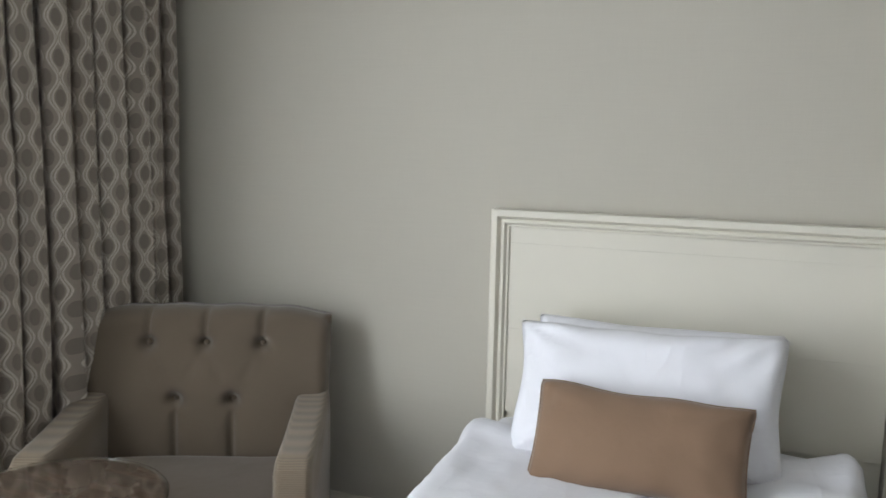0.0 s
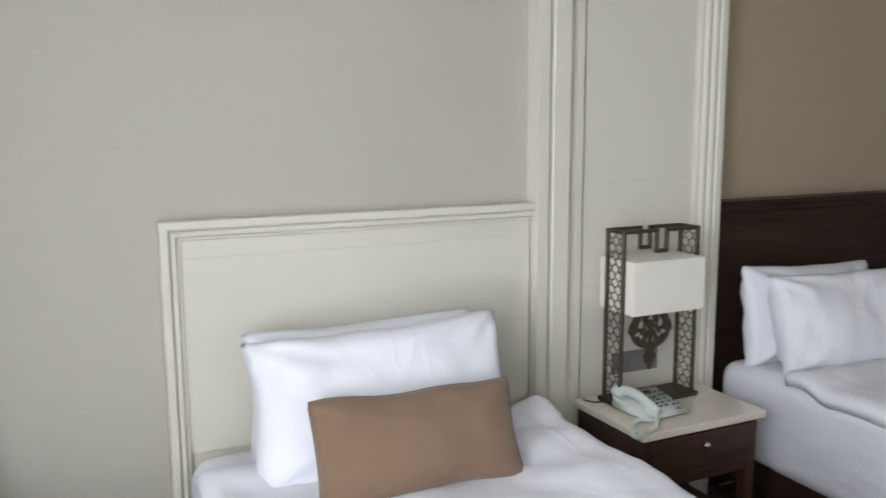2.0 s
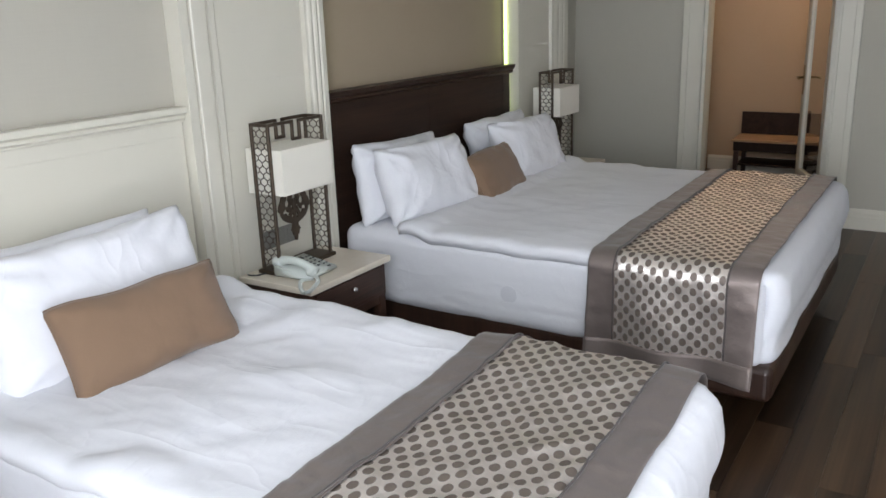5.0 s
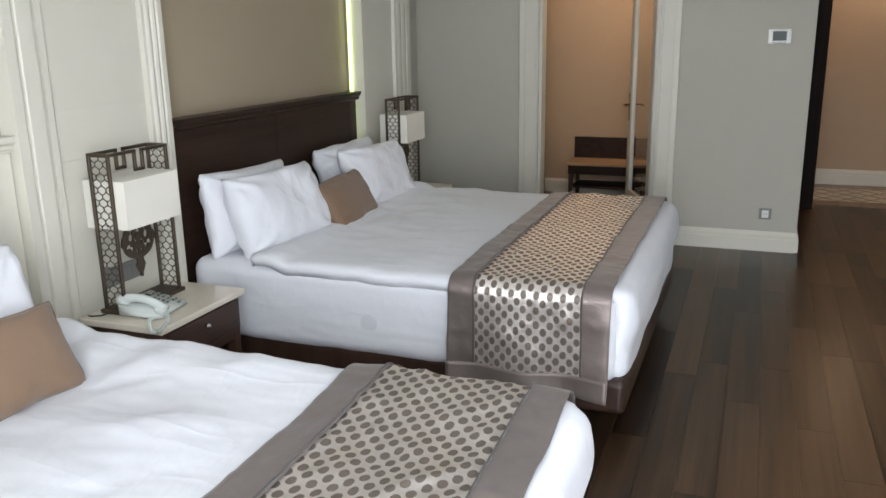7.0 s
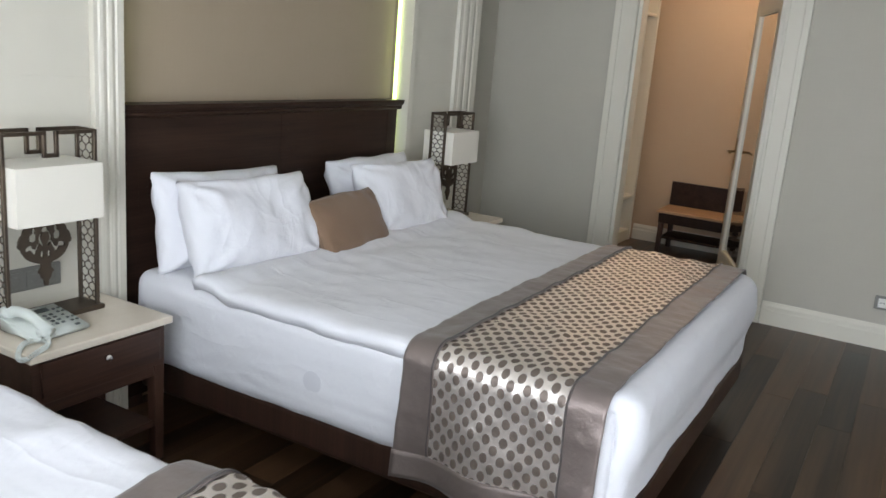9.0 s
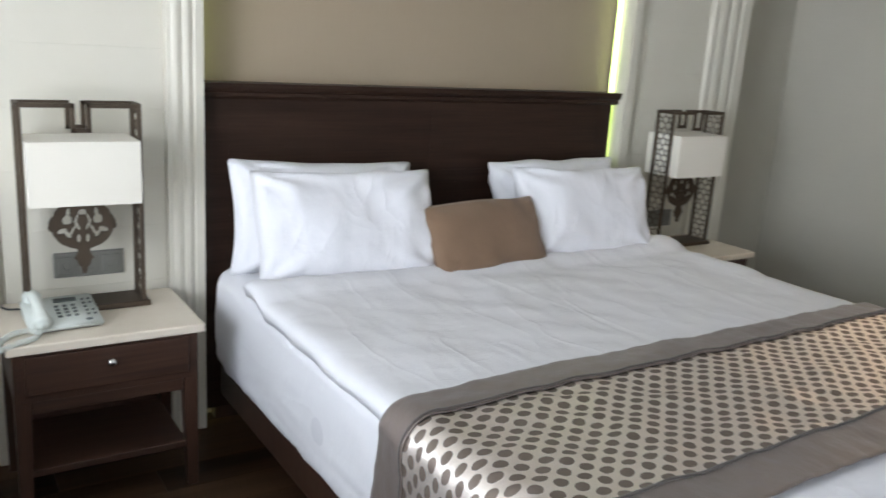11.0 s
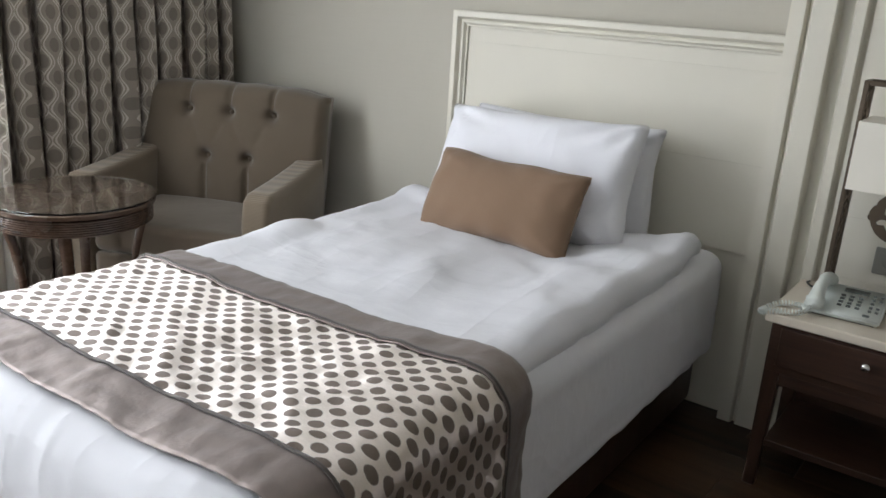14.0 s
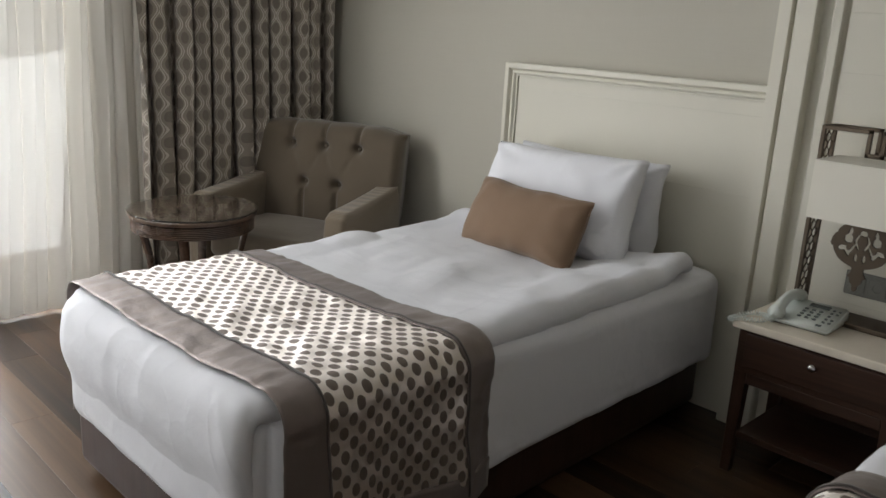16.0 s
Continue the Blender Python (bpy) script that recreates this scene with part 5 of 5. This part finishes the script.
# glazed closet door, standing open into the closet
def glazed_door(x, y, rz):
    """Hinge line at the origin; the leaf runs along +x."""
    root = tagged(thing("door_1", "cream framed glazed closet door standing open", "door", (x, y, 0), rz, kind="structure"))
    L, H, t, st = 0.83, 2.08, 0.045, 0.095
    part("stile", cube(0.0, st, -t / 2, t / 2, 0.008, H, bev=0.004), CREAM, root)
    part("stile", cube(L - st, L, -t / 2, t / 2, 0.008, H, bev=0.004), CREAM, root)
    part("rail", cube(st + 0.0005, L - st - 0.0005, -t / 2 + 0.001, t / 2 - 0.001, H - 0.10, H, bev=0.003), CREAM, root)
    part("rail", cube(st + 0.0005, L - st - 0.0005, -t / 2 + 0.001, t / 2 - 0.001, 0.008, 0.25, bev=0.003), CREAM, root)
    for a, b, c, d in ((st, st + 0.014, 0.25, H - 0.10), (L - st - 0.014, L - st, 0.25, H - 0.10), (st + 0.014, L - st - 0.014, 0.25, 0.264), (st + 0.014, L - st - 0.014, H - 0.114, H - 0.10)):
        part("bead", cube(a, b, -t / 2 + 0.004, t / 2 - 0.004, c, d, bev=0.003), CREAM, root)
    part("pane", cube(st + 0.010, L - st - 0.010, -0.003, 0.003, 0.262, H - 0.112), GLASS, root).visible_shadow = False
    for s in (-1, 1):
        h = part("handle_plate", cube(L - 0.062, L - 0.028, s * t / 2 - (0.006 if s < 0 else 0), s * t / 2 + (0.006 if s > 0 else 0), 0.86, 1.10, bev=0.003), BRASS, root, "aged brass plate")
        y0 = s * (t / 2 + 0.006)
        pts = [(L - 0.045, y0, 1.0), (L - 0.045, y0 + s * 0.042, 1.0), (L - 0.060, y0 + s * 0.050, 1.0), (L - 0.150, y0 + s * 0.050, 0.996)]
        part("lever", tube(bmesh.new(), pts, [0.009, 0.008, 0.009, 0.007], 10), BRASS, h, "", True)
    for z in (0.25, 1.05, 1.85):
        part("hinge", tube(bmesh.new(), [(-0.006, 0, z - 0.05), (-0.006, 0, z + 0.05)], 0.007, 10), BRASS, root, "", True)
    return root


glazed_door(4.425, -1.705, 20.5)


# luggage bench
def luggage_bench():
    root = thing("luggage_bench", "dark wood luggage bench with a honey wood top and low back", "bench", (5.73, -0.73, 0))
    L = 0.80
    part("top", cube(0.0, 0.40, -L, 0.0, 0.352, 0.375, bev=0.005), BENCH_WOOD, root, "honey coloured wooden top")
    part("body", cube(0.02, 0.40, -L + 0.02, -0.02, 0.265, 0.3515, bev=0.003), WENGE, root)
    part("back", cube(0.4005, 0.425, -L, 0.0, 0.24, 0.585, bev=0.004), WENGE, root)
    for xx in (0.03, 0.36):
        for yy in (-0.05, -L + 0.05):
            bm = cube(xx - 0.02, xx + 0.02, yy - 0.02, yy + 0.02, 0.0, 0.2655, bev=0.003)
            for v in bm.verts:
                if v.co.z < 0.02:
                    v.co.x = xx + (v.co.x - xx) * 0.7 - (0.02 if xx < 0.1 else 0)
            part("leg", bm, WENGE_UP, root)
    part("shelf", cube(0.03, 0.38, -L + 0.05, -0.05, 0.13, 0.15, bev=0.003), WENGE, root)
    return root


luggage_bench()


# open wardrobe in the closet
def wardrobe():
    root = thing("wardrobe", "open cream wardrobe with a low shelf and a hanging rail", "wardrobe", (0, 0, 0))
    x0, x1, y0, y1 = 4.62, 6.10, -0.42, 0.295
    part("side_panel", cube(x0, x0 + 0.04, y0, y1, 0, 2.4, bev=0.003), CREAM, root)
    part("side_panel", cube(x1 - 0.04, x1, y0, y1, 0, 2.4, bev=0.003), CREAM, root)
    part("back_panel", cube(x0 + 0.041, x1 - 0.041, y1 - 0.02, y1, 0.0, 2.4), CREAM, root)
    part("plinth", cube(x0 + 0.041, x1 - 0.041, y0 + 0.01, y1 - 0.021, 0, 0.10, bev=0.003), CREAM, root)
    part("shelf", cube(x0 + 0.041, x1 - 0.041, y0 + 0.01, y1 - 0.021, 0.40, 0.425, bev=0.003), CREAM, root)
    part("shelf", cube(x0 + 0.041, x1 - 0.041, y0 + 0.01, y1 - 0.021, 1.98, 2.005, bev=0.003), CREAM, root)
    part("hanging_rail", tube(bmesh.new(), [(x0 + 0.042, 0.0, 1.86), (x1 - 0.042, 0.0, 1.86)], 0.013, 12), STEEL, root, "", True)
    return root


wardrobe()


def hanger(x, yaw):
    root = thing("coat_hanger", "wooden coat hanger on the wardrobe rail", "coat hanger", (x, 0.0, 1.860), yaw, "hangers on the rail")
    hook = [(0, 0.016 * math.cos(a), 0.016 * math.sin(a) + 0.0) for a in [math.radians(d) for d in range(-60, 200, 20)]]
    hook = [(p[0], p[1], p[2] + 0.0) for p in hook] + [(0, -0.005, -0.035), (0, 0, -0.085)]
    part("hook", tube(bmesh.new(), hook, 0.002, 6), STEEL, root, "", True)
    pts = [(0, -0.21 + 0.42 * k / 14, -0.085 - 0.07 * abs(2 * k / 14 - 1) ** 1.6) for k in range(15)]
    part("shoulder", tube(bmesh.new(), pts, 0.011, 8), BENCH_WOOD, root, "", True)
    return root


for x, yaw in ((5.62, 8), (5.70, -5), (5.77, 3), (5.83, 14)):
    hanger(x, yaw)

# downlights whose glow is seen in the closet and the foyer
for x, y in ((5.4, -1.45), (6.9, -3.5)):
    root = thing("downlight", "round recessed ceiling downlight giving warm light", "downlight", (x, y, CEIL), 0, "ceiling downlights")
    part("rim", lathe(bmesh.new(), [(0.045, -0.001), (0.062, -0.001), (0.064, -0.006), (0.058, -0.012), (0.045, -0.010)], 32), WHITE_PLASTIC, root, "", True)
    part("bulb", lathe(bmesh.new(), [(0, -0.008), (0.03, -0.007), (0.044, -0.002), (0, -0.001)], 24), LAMP_GLOW, root, "glowing bulb", True)


# ---- planting outside the window ----
def shrub(x, y, h, r, seed):
    root = thing("shrub", "leafy green shrub beyond the sunny terrace", "shrub", (x, y, -0.16), 0, "shrubs by the terrace")
    rnd = random.Random(seed)
    bm = bmesh.new()
    for k in range(6):
        a = rnd.uniform(0, 6.28)
        tip = (0.6 * r * math.cos(a), 0.6 * r * math.sin(a), h * rnd.uniform(0.6, 0.95))
        tube(bm, [(0, 0, -0.02), (tip[0] * 0.4, tip[1] * 0.4, tip[2] * 0.5), tip], [0.025, 0.015, 0.005], 6)
    part("stems", bm, BARK, root, "", True)
    bm = bmesh.new()
    for k in range(420):
        a, e = rnd.uniform(0, 6.28), rnd.uniform(-0.7, 1.4)
        rr = r * rnd.uniform(0.45, 1.0) * (1 + 0.3 * math.sin(3 * a + seed))
        c = Vector((rr * math.cos(a) * math.cos(e), rr * math.sin(a) * math.cos(e), h * 0.55 + h * 0.45 * math.sin(e) * rnd.uniform(0.6, 1)))
        m = Euler((rnd.uniform(-1, 1), rnd.uniform(-1, 1), rnd.uniform(0, 6.28))).to_matrix()
        L, w = rnd.uniform(0.07, 0.13), rnd.uniform(0.02, 0.035)
        q = [bm.verts.new(c + m @ Vector(p)) for p in ((-L, 0, 0), (0, -w, 0.015), (L, 0, -0.01), (0, w, 0.015))]
        bm.faces.new(q)
    part("foliage", bm, LEAF, root)
    return root


for x, y, h, r, s in ((-6.2, -0.3, 1.3, 0.6, 1), (-6.6, -2.0, 1.0, 0.6, 2), (-6.3, -3.6, 1.4, 0.7, 3), (-7.4, 1.2, 1.8, 0.9, 4), (-7.8, -1.0, 1.2, 0.8, 5)):
    shrub(x, y, h, r, s)


# ---- planks and tiles ----
def plank_floor(name, x0, x1, y0, y1, seed):
    root = tagged(thing(name, "dark brown wood plank floor with a satin finish", "floor", kind="structure"))
    rnd = random.Random(seed)
    shared = {}
    w, g = 0.145, 0.0006
    y = y0
    while y < y1 - 0.01:
        b = min(y + w, y1)
        x = x0 - rnd.uniform(0, 1.2)
        while x < x1 - 0.01:
            e = x + 1.30
            a0, a1 = max(x, x0), min(e, x1)
            if a1 - a0 > 0.02:
                key = (round(a1 - a0, 2), round(b - y, 3))
                if key not in shared:
                    bm = cube(0, a1 - a0 - g, 0, b - y - g, -0.0075, 0.0, bev=0.0005, seg=1)
                    me = bpy.data.meshes.new("plank")
                    bm.to_mesh(me)
                    bm.free()
                    me.materials.append(FLOOR_WOOD)
                    shared[key] = me
                o = new("plank", shared[key])
                o.location = (a0, y, 0)
                o.parent = root
            x = e
        y = b


plank_floor("floor_planks_1", -2.72, 4.40, -4.3, 0.22, 3)
plank_floor("floor_planks_2", 4.40, 6.2, -4.3, -2.79, 4)
plank_floor("floor_planks_3", 4.40, 6.18, -2.67, 0.30, 5)


# tiled foyer: a border and a lozenge carpet of stone pieces
root = tagged(thing("floor_tiles", "cream and brown stone tile carpet in the foyer", "floor", kind="structure"))
shared_tile = {}
for i in range(5):
    for k in range(7):
        x0, y0 = 6.21 + 0.235 * i, -4.28 + 0.21 * k
        w, d = (0.232, 0.207)
        mat = TILE_B if i in (0, 4) or k == 6 else TILE_A
        if mat.name not in shared_tile:
            me = bpy.data.meshes.new("tile")
            bm = cube(0, w, 0, d, -0.0115, -0.001, bev=0.0015, seg=1)
            bm.to_mesh(me)
            bm.free()
            me.materials.append(mat)
            shared_tile[mat.name] = me
        o = new("tile", shared_tile[mat.name])
        o.location = (x0, y0, 0)
        o.parent = root
for k in range(6):
    for i in (1, 2, 3):
        cx, cy = 6.21 + 0.235 * i + 0.116, -4.28 + 0.21 * k + 0.1035
        for s in (-1, 1):
            bm = bmesh.new()
            a, b, t = 0.105, 0.092, 0.010
            vs = [bm.verts.new(p) for p in ((cx - a, cy - s * b - t, 0.0012), (cx - a, cy - s * b + t, 0.0012), (cx + a, cy + s * b + t, 0.0012), (cx + a, cy + s * b - t, 0.0012))]
            r = bmesh.ops.extrude_face_region(bm, geom=[bm.faces.new(vs)])
            for v in r["geom"]:
                if isinstance(v, bmesh.types.BMVert):
                    v.co.z = -0.0012
            part("inlay", bm, TILE_B, root)
